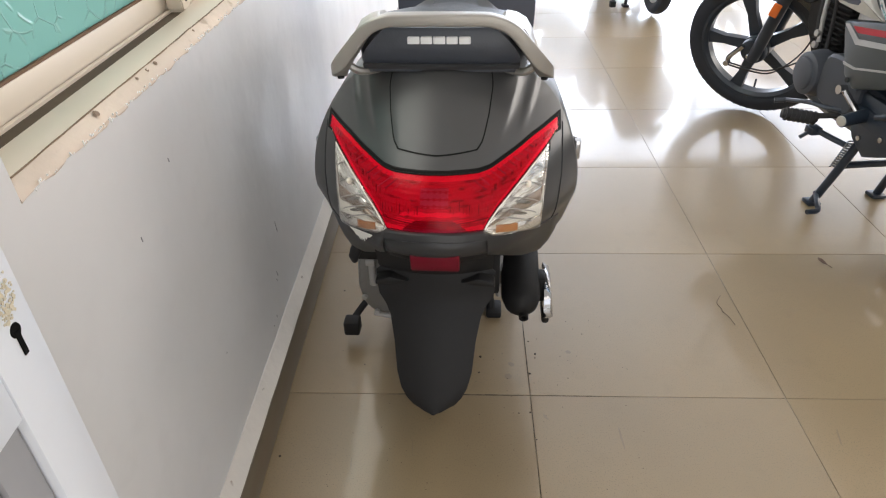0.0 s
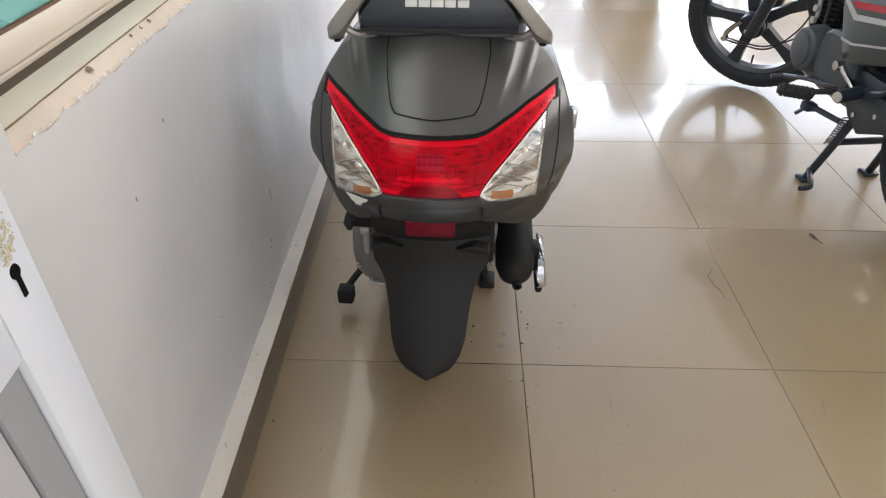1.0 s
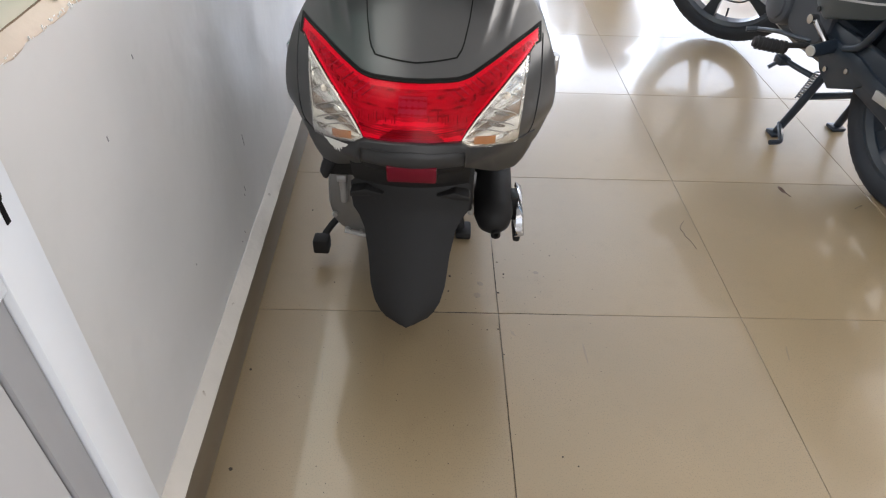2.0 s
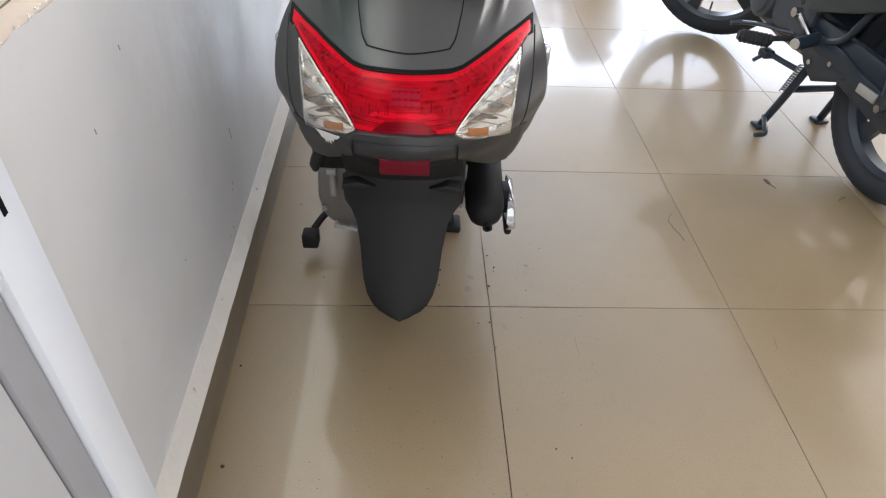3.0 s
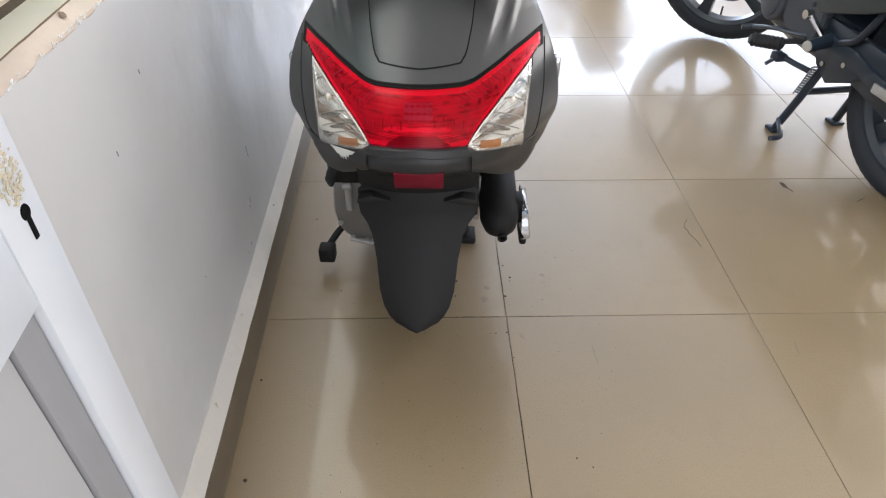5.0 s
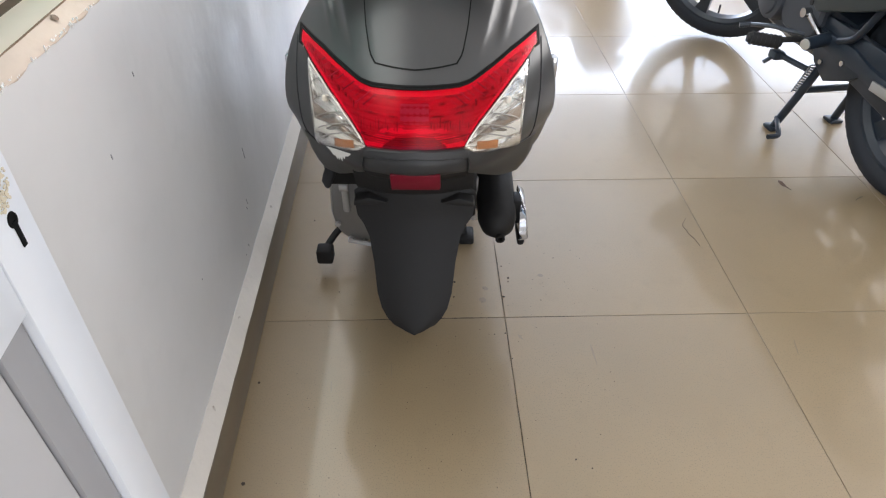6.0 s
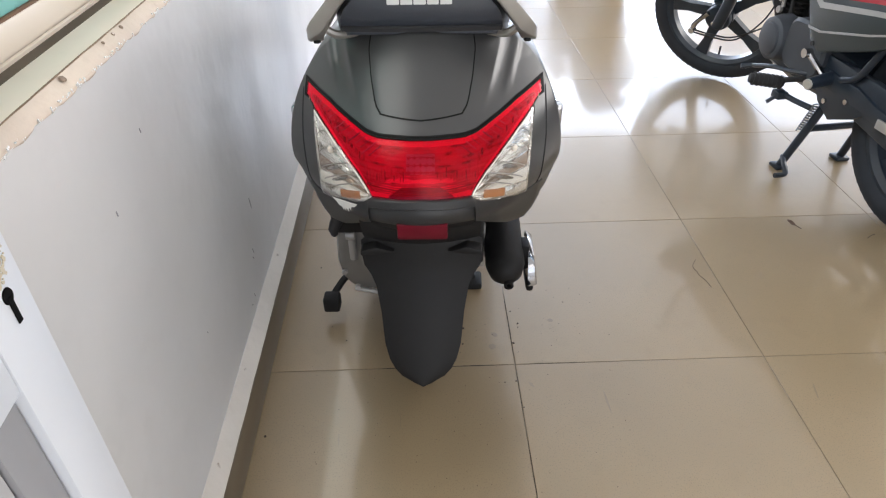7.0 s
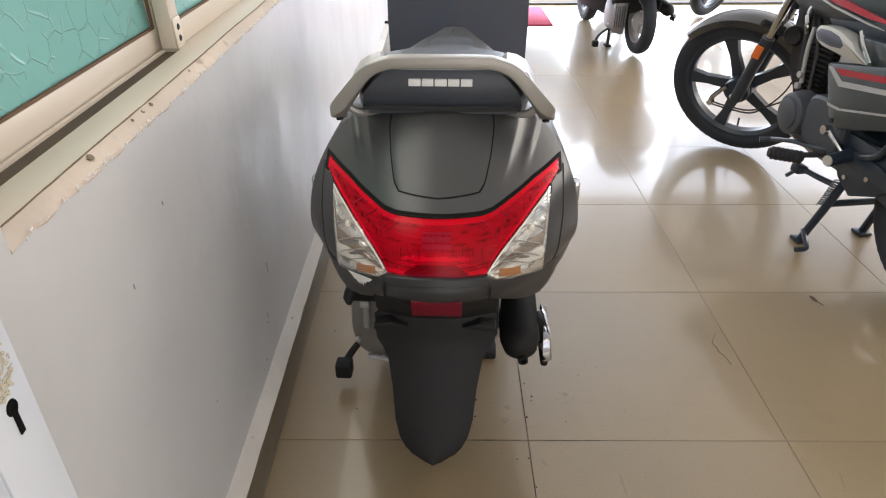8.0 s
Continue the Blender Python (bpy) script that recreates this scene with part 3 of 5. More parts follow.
def rim_wheel(r, width, spokes, rim_r, hub_r):
    """A five-spoke alloy wheel about x, with its tyre apart."""
    tyre_p = [(-width * 0.30, rim_r), (-width * 0.46, rim_r + 0.2 * (r - rim_r)), (-width * 0.5, rim_r + 0.55 * (r - rim_r)), (-width * 0.40, r - 0.010), (-width * 0.2, r - 0.002), (0, r),
              (width * 0.2, r - 0.002), (width * 0.40, r - 0.010), (width * 0.5, rim_r + 0.55 * (r - rim_r)), (width * 0.46, rim_r + 0.2 * (r - rim_r)), (width * 0.30, rim_r)]
    rim_p = [(-width * 0.36, rim_r + 0.006), (-width * 0.36, rim_r - 0.006), (-width * 0.2, rim_r - 0.020), (width * 0.2, rim_r - 0.020), (width * 0.36, rim_r - 0.006), (width * 0.36, rim_r + 0.006)]
    tyre, rim = lathe(tyre_p, 64), lathe(rim_p, 64)
    hub = lathe([(-0.045, 0.0), (-0.045, hub_r * 0.6), (-0.03, hub_r), (0.03, hub_r), (0.045, hub_r * 0.6), (0.045, 0.0)], 32)
    arms = []
    for k in range(spokes):
        a = 360 / spokes * k
        arms.append(moved(loft([[(x * 0.013, y0, w) for x, w in ((-1, -wd), (1, -wd), (1, wd), (-1, wd))] for y0, wd in ((hub_r * 0.6, 0.026), ((hub_r + rim_r) / 2, 0.019), (rim_r - 0.012, 0.030))]), pose(0, 0, 0, a, 0, 0)))
    return tyre, rim, hub, arms


def wheel(parent, name, m, r, width, rim_r, hub_r, spokes=5, mat=BIKE_BLACK, turn=0.0, knobs=0):
    tyre, rim, hub, arms = rim_wheel(r, width, spokes, rim_r, hub_r)
    w = part(name, rim, mat, parent, at=m @ pose(0, 0, 0, turn, 0, 0))
    part("tyre", tyre, TYRE, w, "black tyre with a grooved tread")
    part("hub", hub, mat, w)
    for a in arms:
        part("spoke", a, mat, w)
    if knobs:
        bm = bmesh.new()
        for k in range(knobs):
            for s in (-1, 1):
                bm = join(bm, moved(box(s * width * 0.30 - 0.010, s * width * 0.30 + 0.010, -0.003, 0.003, r - 0.018, r - 0.0088), pose(0, 0, 0, 360 * (k + 0.25 * s) / knobs, 0, 0)))
        part("tread", bm, TYRE, w)["kind"] = "stuff"
    return w


def scooter_rest(scooter, mudguard):
    # mudguard plate with shoulders, leaning back to a rounded tip
    MUD = [(0.548, -0.190, 0.104), (0.515, -0.181, 0.103), (0.492, -0.174, 0.102), (0.482, -0.168, 0.100), (0.476, -0.170, 0.107), (0.445, -0.173, 0.107), (0.428, -0.178, 0.104), (0.414, -0.185, 0.092), (0.398, -0.196, 0.0825), (0.36, -0.220, 0.074), (0.31, -0.248, 0.068),
           (0.285, -0.262, 0.060), (0.268, -0.270, 0.050), (0.256, -0.276, 0.038), (0.249, -0.279, 0.024), (0.246, -0.280, 0.008)]
    rings = []
    for z, y, w in MUD:
        n = 12
        outer = [(w * (2 * i / n - 1), y + 0.22 * max(0.06, w) * (2 * i / n - 1) ** 2, z) for i in range(n + 1)]
        rings.append(outer + [(x * 0.97, yy + 0.006, zz) for x, yy, zz in reversed(outer)])
    if mudguard:
        guard = part("mudguard", moved(loft(rings), pose(-0.006, 0, 0)), BLACK, scooter, "textured black rear mudguard")
        for sgn in (-1, 1):
            part("shoulder", prism([(sgn * 0.105 - 0.006, 0.472), (sgn * 0.078 - 0.006, 0.480), (sgn * 0.045 - 0.006, 0.470), (sgn * 0.075 - 0.006, 0.464), (sgn * 0.106 - 0.006, 0.462)], -0.176, -0.150, 0.003, "xz"), BLACK, guard)
            part("screw", moved(lathe([(-0.003, 0), (-0.003, 0.004), (0.0, 0.0045)], 10, "y"), pose(sgn * 0.088 - 0.006, -0.148, 0.455)), CAST, guard)
        refl = part("rear_reflector", moved(box(-0.0405, 0.0405, -0.010, 0.022, -0.0175, 0.0175, 0.003), pose(0, -0.214, 0.5455, 14)), REFLECTOR, scooter, "oblong red reflector")
    wheel(scooter, "rear_wheel", pose(-0.004, 0.05, 0.228), 0.215, 0.082, 0.135, 0.06, 5, BIKE_BLACK if mudguard else CAST)
    wheel(scooter, "front_wheel", pose(0, 1.27, 0.215), 0.215, 0.09, 0.135, 0.05, 3, BIKE_BLACK)
    # seat, back pad and grab rail
    rings = []
    FLAT = ((-0.97, 0.0), (-1, 0.25), (-1, 0.5), (-0.93, 0.76), (-0.78, 0.93), (-0.5, 0.99), (-0.25, 1.0), (0, 1.0), (0.25, 1.0), (0.5, 0.99), (0.78, 0.93), (0.93, 0.76), (1, 0.5), (1, 0.25), (0.97, 0.0))
    BELL = ((-0.97, 0.0), (-1, 0.12), (-0.97, 0.25), (-0.85, 0.40), (-0.68, 0.56), (-0.50, 0.78), (-0.30, 0.95), (0, 1.0), (0.30, 0.95), (0.50, 0.78), (0.68, 0.56), (0.85, 0.40), (0.97, 0.25), (1, 0.12), (0.97, 0.0))
    for y, w, z, h, k in ((-0.012, 0.118, 0.792, 0.058, 0), (0.01, 0.132, 0.784, 0.068, 0), (0.06, 0.148, 0.772, 0.081, 0), (0.14, 0.156, 0.766, 0.086, 0), (0.22, 0.154, 0.758, 0.088, 0.2), (0.30, 0.148, 0.740, 0.092, 0.7),
                          (0.40, 0.145, 0.716, 0.095, 1), (0.47, 0.140, 0.710, 0.098, 1), (0.55, 0.125, 0.710, 0.088, 1), (0.66, 0.09, 0.72, 0.072, 1), (0.70, 0.05, 0.73, 0.04, 1)):
        rings.append([(w * (p[0] * (1 - k) + q[0] * k), y, z + h * (p[1] * (1 - k) + q[1] * k)) for p, q in zip(FLAT, BELL)])
    smooth_rings = [spline([r[i] for r in rings], 4) for i in range(len(FLAT))]
    part("seat", loft(list(zip(*smooth_rings))), SEAT, scooter, "black vinyl seat", angle=60)
    pad = part("back_pad", join(loft([[(u * w, y + 0.35 * (u * w) ** 2, z) for u in [i / 8 - 1 for i in range(17)]] + [(u * w, y + 0.022 + 0.35 * (u * w) ** 2, z) for u in [1 - i / 8 for i in range(17)]]
                                for z, y, w in ((0.798, -0.004, 0.124), (0.803, -0.014, 0.130), (0.812, -0.019, 0.131), (0.817, -0.022, 0.130), (0.832, -0.026, 0.124), (0.850, -0.026, 0.108), (0.866, -0.020, 0.088))])), SEAT, scooter, "dark slate back pad with a light maker's mark")
    for i, (x, w) in enumerate(((-0.0455, 0.0195), (-0.0240, 0.0185), (-0.0035, 0.0195), (0.0180, 0.0180), (0.0385, 0.0185))):
        part("badge", box(x - 0.007, x - 0.007 + w, -0.0305, -0.024, 0.8425, 0.8535, 0.001), BADGE, pad, "pale block of a maker's mark")

    part("pad_lip", loft([[(u * w, y + 0.35 * (u * w) ** 2, z) for u in [i / 8 - 1 for i in range(17)]] + [(u * w, y + 0.02 + 0.35 * (u * w) ** 2, z) for u in [1 - i / 8 for i in range(17)]]
                          for z, y, w in ((0.794, -0.008, 0.126), (0.797, -0.0185, 0.130), (0.803, -0.0205, 0.1315), (0.806, -0.0175, 0.1315))]), RUBBER, pad, "dark lower lip")
    arm = [(0.060, -0.036, 0.8832), (0.086, -0.035, 0.8808), (0.1175, -0.032, 0.866), (0.152, -0.026, 0.826), (0.172, -0.016, 0.798), (0.178, 0.012, 0.780)]
    path = spline([(-x, y, z) for x, y, z in reversed(arm)] + [(0, -0.037, 0.8838)] + arm, 6)
    rail = part("grab_rail", sweep(path, lambda f: rounded(0.026, 0.0185 + 0.0060 * min(1.0, max(0.0, (abs(2 * f - 1) - 0.40) / 0.3)) - 0.013 * max(0.0, abs(2 * f - 1) - 0.75) / 0.25, 0.0030), up=(0, 0, 1)), SILVER, scooter, "satin silver grab rail", angle=50)
    for sgn in (-1, 1):
        part("rail_end", moved(lathe([(-0.008, 0), (-0.007, 0.006), (0.006, 0.007), (0.008, 0.0)], 12, "z"), pose(sgn * 0.174, -0.004, 0.784)), BLACK, rail)
        arc = ((0.104, 0.863), (0.120, 0.860), (0.138, 0.850), (0.150, 0.832), (0.157, 0.800))
        part("rail_wing", loft([[(sgn * (x + dx - o), y, z + dz - o * 0.8) for o, row in ((0.0, arc), (0.006, arc[::-1])) for x, z in row] for y, dx, dz in ((-0.010, 0.000, 0.010), (0.02, 0.001, 0.011), (0.06, 0.004, 0.010), (0.11, 0.006, 0.0), (0.17, 0.005, -0.022))]), SILVER, rail, "satin silver side of the rail along the seat")
        part("rail_bracket", tube([(sgn * 0.158, -0.004, 0.80), (sgn * 0.138, 0.0, 0.788), (sgn * 0.10, 0.03, 0.785)], 0.007, 8), SILVER, rail)
    # muffler
    part("muffler", join(moved(lathe([(-0.075, 0.0), (-0.072, 0.018), (-0.055, 0.034), (-0.03, 0.041), (0.30, 0.043), (0.34, 0.03), (0.36, 0.0)], 28, "y"), pose(0.158, 0.03, 0.311, 6)),
                         moved(lathe([(-0.080, 0.010), (-0.060, 0.011), (-0.06, 0.006), (-0.080, 0.006), (-0.080, 0.010)], 14, "y"), pose(0.163, 0.03, 0.297, 6))), BLACK, scooter, "matt black exhaust muffler")
    part("heat_shield", loft([[(0.208 + b, y, z + a) for a, b in ((-h * 0.5, 0.0), (-h * 0.38, 0.014), (0, 0.020), (h * 0.7, 0.014), (h, 0.0), (h * 0.6, 0.003), (0, 0.007), (-h * 0.3, 0.003))]
                              for y, z, h in ((-0.005, 0.258, 0.012), (0.005, 0.265, 0.032), (0.03, 0.275, 0.046), (0.07, 0.285, 0.048), (0.10, 0.29, 0.036), (0.11, 0.29, 0.015))]), CHROME, scooter, "chrome heat shield")
    part("shield_bracket", box(0.192, 0.212, 0.03, 0.07, 0.27, 0.33, 0.004), BLACK, scooter)
    part("shield_foot", box(0.206, 0.222, 0.000, 0.07, 0.232, 0.256, 0.006), BLACK, scooter)
    # engine case, stand and pedal on its left
    case = [(-0.205, 0.36), (-0.218, 0.29), (-0.222, 0.22), (-0.214, 0.175), (-0.192, 0.148), (-0.16, 0.138), (-0.12, 0.136), (-0.105, 0.36)]
    near, far = (0.12, 0.50) if mudguard else (0.06, 0.30)
    if not mudguard:
        case = [(u * 0.84, v) for u, v in case]
        for k in range(5):
            part("case_rib", box(-0.185 + 0.016 * k, -0.181 + 0.016 * k, 0.050, 0.062, 0.19, 0.33, 0.001), BIKE_BLACK, scooter)
    part("engine_case", prism(case, near, far, 0.020, "xz"), CASE, scooter, "bare cast engine case")
    part("drain_tube", tube([(-0.185, 0.115, 0.152), (-0.13, 0.112, 0.142)], 0.006, 8, 1), CAST, scooter)
    for x, z in ((-0.205, 0.20), (-0.178, 0.156), (-0.145, 0.148)):
        part("bolt", moved(lathe([(-0.008, 0), (-0.008, 0.006), (0, 0.007)], 8, "y"), pose(x, 0.118, z)), CAST, scooter)
    part("shock_absorber", join(tube([(-0.176, 0.095, 0.255), (-0.176, 0.095, 0.345)], 0.0085, 10, 1), moved(lathe([(-0.01, 0.0), (-0.01, 0.011), (0.01, 0.011), (0.01, 0)], 12), pose(-0.176, 0.088, 0.325))), CAST, scooter)
    part("rubber_boot", loft([[(x + r * c, 0.06 + r * 0.8 * d, z) for c, d in circle(1, 10)] for x, z, r in ((-0.190, 0.400, 0.012), (-0.198, 0.376, 0.014), (-0.205, 0.358, 0.012), (-0.205, 0.344, 0.007), (-0.205, 0.340, 0.003))]), RUBBER, scooter)
    part("damper", join(tube([(0.113, 0.075, 0.25), (0.113, 0.075, 0.36)], 0.007, 10, 1), moved(lathe([(-0.014, 0.0), (-0.014, 0.006), (0.014, 0.006), (0.014, 0)], 10), pose(0.118, 0.06, 0.29))), CAST, scooter)
    part("hanger", box(0.092, 0.112, 0.0, 0.05, 0.31, 0.42, 0.005), BLACK, scooter)
    part("inner_fender", box(-0.21, 0.10, 0.06, 0.10, 0.345, 0.42, 0.01), BLACK, scooter)
    part("centre_stand", join(tube([(0.085, 0.36, 0.20), (0.090, 0.335, 0.10), (0.100, 0.315, 0.014)], 0.011, 8), tube([(-0.10, 0.36, 0.20), (-0.112, 0.335, 0.10), (-0.118, 0.315, 0.014)], 0.011, 8), tube([(-0.11, 0.345, 0.13), (0.11, 0.345, 0.13)], 0.01, 8, 1),
                             box(0.086, 0.128, 0.285, 0.345, 0.0, 0.022, 0.006), box(-0.140, -0.098, 0.285, 0.345, 0.0, 0.018, 0.005),
                             sweep(spline([(-0.105, 0.345, 0.13), (-0.17, 0.29, 0.115), (-0.225, 0.235, 0.095), (-0.248, 0.205, 0.078), (-0.256, 0.190, 0.070)], 4), rounded(0.016, 0.012, 0.003)),
                             box(-0.281, -0.240, 0.155, 0.195, 0.036, 0.078, 0.006)), BLACK, scooter, "black centre stand set down on the floor")
    # floorboard and leg shield ahead
    part("floorboard", loft([[(u * w, y, z) for u in (-1, -0.5, 0, 0.5, 1)] + [(u * w * 0.9, y, z - 0.10) for u in (1, 0.5, 0, -0.5, -1)] for y, w, z in ((0.42, 0.15, 0.34), (0.60, 0.19, 0.31), (0.90, 0.20, 0.31), (1.0, 0.20, 0.34))]), BLACK, scooter)
    part("underbody", loft([[(u * w, y, z) for u in (-1, 1)] + [(u * w, y, z + h) for u in (1, -1)] for y, w, z, h in ((0.05, 0.09, 0.30, 0.18), (0.30, 0.12, 0.22, 0.30), (0.55, 0.12, 0.22, 0.40), (0.66, 0.08, 0.24, 0.40))]), BLACK, scooter)
    rings = []
    for z, w, y in ((0.26, 0.17, 1.00), (0.40, 0.205, 1.01), (0.55, 0.214, 1.01), (0.72, 0.219, 1.00), (0.86, 0.215, 0.98), (0.94, 0.17, 0.96), (0.98, 0.10, 0.95)):
        us = [i / 6 - 1 for i in range(13)]
        rings.append([(u * w, y + 0.03 * u * u - 0.02 * max(0, 1 - abs(u) * 4), z) for u in us] + [(u * w, y + 0.06 + 0.03 * (1 - u * u), z) for u in reversed(us)])
    part("leg_shield", loft(rings), SLATE, scooter, "inner leg shield, black with a bluish veil put into its colour")
    part("bag_hook", tube([(-0.212, 0.985, 0.735), (-0.224, 0.985, 0.735)], 0.004, 8, 1), BLACK, scooter)
    part("front_fork", join(tube([(-0.07, 1.27, 0.215), (-0.07, 1.18, 0.50)], 0.016, 10, 1), tube([(0.07, 1.27, 0.215), (0.07, 1.18, 0.50)], 0.016, 10, 1), tube([(0, 1.16, 0.46), (0, 1.02, 0.98)], 0.025, 12, 1), box(-0.09, 0.09, 1.14, 1.2, 0.46, 0.52, 0.01)), BLACK, scooter)
    part("front_fender", loft([[(0.06 * c, 1.27 + (0.235 + 0.012 * d) * math.cos(radians(a)), 0.215 + (0.235 + 0.012 * d) * math.sin(radians(a))) for c, d in ((-1, -1.5), (-0.8, 0.2), (0, 1), (0.8, 0.2), (1, -1.5), (0.7, -0.6), (0, 0), (-0.7, -0.6))] for a in range(20, 150, 10)]), BODY, scooter)
    part("handlebar", tube([(-0.33, 0.92, 1.02), (-0.15, 0.97, 1.03), (0, 1.0, 1.0), (0.15, 0.97, 1.03), (0.33, 0.92, 1.02)], 0.014, 10), BLACK, scooter)


RED_PLAIN = material("plain_red_backing", (0.95, 0.62, 0.60), 0.35, vary=0.06)
PALE_RIM = material("pale_lens_rim", (0.80, 0.77, 0.70), 0.25, vary=0.06)
BROWN_SLOT = material("brown_reflector", (0.36, 0.28, 0.22), 0.22, metal=0.6, vary=0.2)
RED_DARK = material("dark_red_insert", (0.16, 0.09, 0.09), 0.35, metal=0.3, vary=0.2, scale=200)
RED_MID = material("mid_red_insert", (0.36, 0.19, 0.18), 0.3, metal=0.3, vary=0.2, scale=200)
SLOT = material("lamp_slot", (0.30, 0.29, 0.27), 0.35, metal=0.5)
DISH = material("lamp_dish", (0.34, 0.32, 0.29), 0.18, metal=0.9, vary=0.2)
BRASS = material("pale_bulb", (0.75, 0.68, 0.58), 0.2)


def make_scooter(m, label, mudguard=True):
    s = thing("scooter", m, label, "scooter")
    shell = part("tail_body", tail_shell(), BODY, s, "matt dark grey tail panels", angle=75)
    # bumper lip under the lights
    low = [(0.0, 0.590), (0.07, 0.583), (0.0845, 0.579), (0.0855, 0.540), (0.103, 0.518), (0.148, 0.468), (0.187, 0.440), (0.205, 0.447), (0.218, 0.468)]
    high = [(0.0, 0.606), (0.05, 0.602), (0.078, 0.597), (0.092, 0.586), (0.14, 0.568), (0.180, 0.545), (0.218, 0.520)]
    part("bumper", patch(-0.218, 0.218, both(low), both(high), 0.010, 0.02, 36, 6, 0.004, LIP), BUMPER, s, "dark grey plastic lip under the lights")
    part("plate_holder", patch(-0.0850, 0.0850, both([(0, 0.530), (0.06, 0.526), (0.085, 0.516)]), both([(0, 0.5895), (0.07, 0.5825), (0.085, 0.5785)]), 0.004, 0.02, 24, 6, 0.003, LIP), BLACK, s, "black number plate holder without a plate")
    part("bumper_face", patch(-0.0848, 0.0848, both([(0, 0.5575), (0.06, 0.5535), (0.0848, 0.546)]), both([(0, 0.5892), (0.07, 0.5822), (0.0848, 0.5782)]), 0.0068, 0.012, 24, 6, 0.002, LIP), BUMPER, s, "set-back middle of the bumper")
    # lid over a slightly wider black plate that paints its gap dark
    for name, mat, grow, out, rim in (("lid_gap", GAP_BLACK, 0.0021, 0.0007, 0.0), ("lid", BODY, 0.0, 0.0030, 0.0012)):
        bm = bmesh.new()
        rows = []
        for k in range(15):
            f = k / 14
            w = lerp([(0, 0.0635), (0.05, 0.0695), (0.12, 0.0735), (0.4, 0.0815), (0.75, 0.0870), (1, 0.0830)], f) + grow
            row = []
            for i in range(-12, 13):
                u = i / 12
                x = u * w
                z = (0.6985 - grow + 0.045 * abs(x)) * (1 - f) + (0.800 - 0.07 * abs(x)) * f
                row.append((x, tail_y(x, z, out - (rim if abs(i) == 12 or k == 0 else 0)), z))
            rows.append(row)
        part(name, join(loft([r + [(x, y + 0.004, z) for x, y, z in reversed(r)] for r in rows])), mat, s, "matt grey tail lid" if name == "lid" else "")
    # tail light: red middle and horns, clear corner lenses, seated on reflector bowls
    red_low = both([(0.0, 0.6065), (0.047, 0.6035), (0.0775, 0.600), (0.085, 0.613), (0.100, 0.629), (0.125, 0.647), (0.155, 0.665), (0.185, 0.679), (0.199, 0.687)])
    red_high = both([(0.0, 0.6785), (0.040, 0.678), (0.068, 0.6768), (0.086, 0.6782), (0.113, 0.6855), (0.155, 0.6955), (0.197, 0.701), (0.207, 0.702)])
    # black edging plate stands in for the shaded gap round the red lens
    part("lens_seal", patch(-0.211, 0.211, [(u, v - 0.004) for u, v in red_low], [(u, v + 0.0032) for u, v in red_high], 0.004, 0.006, 40, 4), GAP_BLACK, s)
    part("lens_backing", patch(-0.203, 0.203, red_low, red_high, 0.0044, 0.003, 60, 6), RED_PLAIN, s, "plain bright border behind the red lens")
    part("tail_light_bowl", patch(-0.190, 0.190, [(u, v + 0.004 + 0.002 * abs(u) / 0.2) for u, v in red_low], [(u, v - 0.0075) for u, v in red_high], 0.0056, 0.001, 60, 12, 0.0, REAR, 0.0008), RED_BOWL, s, "ribbed reflector behind the red lens")
    # paler reflector patch; the lens's lower glow is put into its colour
    part("glow_bowl", patch(-0.078, 0.078, both([(0, 0.608), (0.078, 0.603)]), both([(0, 0.636), (0.02, 0.637), (0.05, 0.630), (0.078, 0.606)]), 0.0060, 0.001, 24, 4), RED_PLAIN, s)
    light = part("tail_light", patch(-0.205, 0.205, red_low, red_high, 0.0095, 0.002, 44, 8, 0.001), RED_LENS, s, "red tail light lens shaped like a wide V")
    light.visible_shadow = False
    # black bead painting the dark gap along the lens's upper edge
    part("rim_seal", sweep([(x, tail_y(x, lerp(red_high, x) + 0.0012, 0.0086), lerp(red_high, x) + 0.0012) for x in [-0.206 + 0.412 * i / 60 for i in range(61)]], circle(0.0014, 8)), GAP_BLACK, s)
    pick = random.Random(3)
    for sgn in (-1, 1):
        for k in range(15):
            xc, zc = sgn * (0.090 + 0.0066 * k + pick.uniform(-0.0015, 0.0015)), 0.652 + 0.0027 * k + pick.uniform(-0.002, 0.002)
            w, h = pick.uniform(0.0012, 0.0030), pick.uniform(0.003, 0.0065) * (1 - 0.04 * k)
            part("lens_cell", patch(xc - w, xc + w, [(xc - w, zc - h), (xc + w, zc - h + sgn * 0.001)], [(xc - w, zc + h * 0.6), (xc + w, zc + h * 0.6 + sgn * 0.001)], 0.0068, 0.001, 2, 2), RED_DARK if k % 2 else RED_MID, light)
        for k in range(14):
            xc = sgn * (0.026 + 0.0048 * k + pick.uniform(-0.001, 0.001))
            z0, h = 0.632 - 0.0004 * k + pick.uniform(-0.004, 0.003), pick.uniform(0.005, 0.014)
            part("lens_stroke", patch(xc - 0.0009, xc + 0.0009, [(0, z0)], [(0, z0 + h)], 0.0068, 0.001, 2, 2), RED_DARK if k % 3 == 0 else RED_MID, light)
        for k in range(13):
            f = k / 12
            xa, za = sgn * (0.052 + 0.108 * f), 0.668 + 0.022 * f
            reach = pick.uniform(0.45, 1.05)
            xb, zb = xa + sgn * reach * (0.026 - 0.012 * f), za - reach * 0.020 * (1 - 0.55 * f)
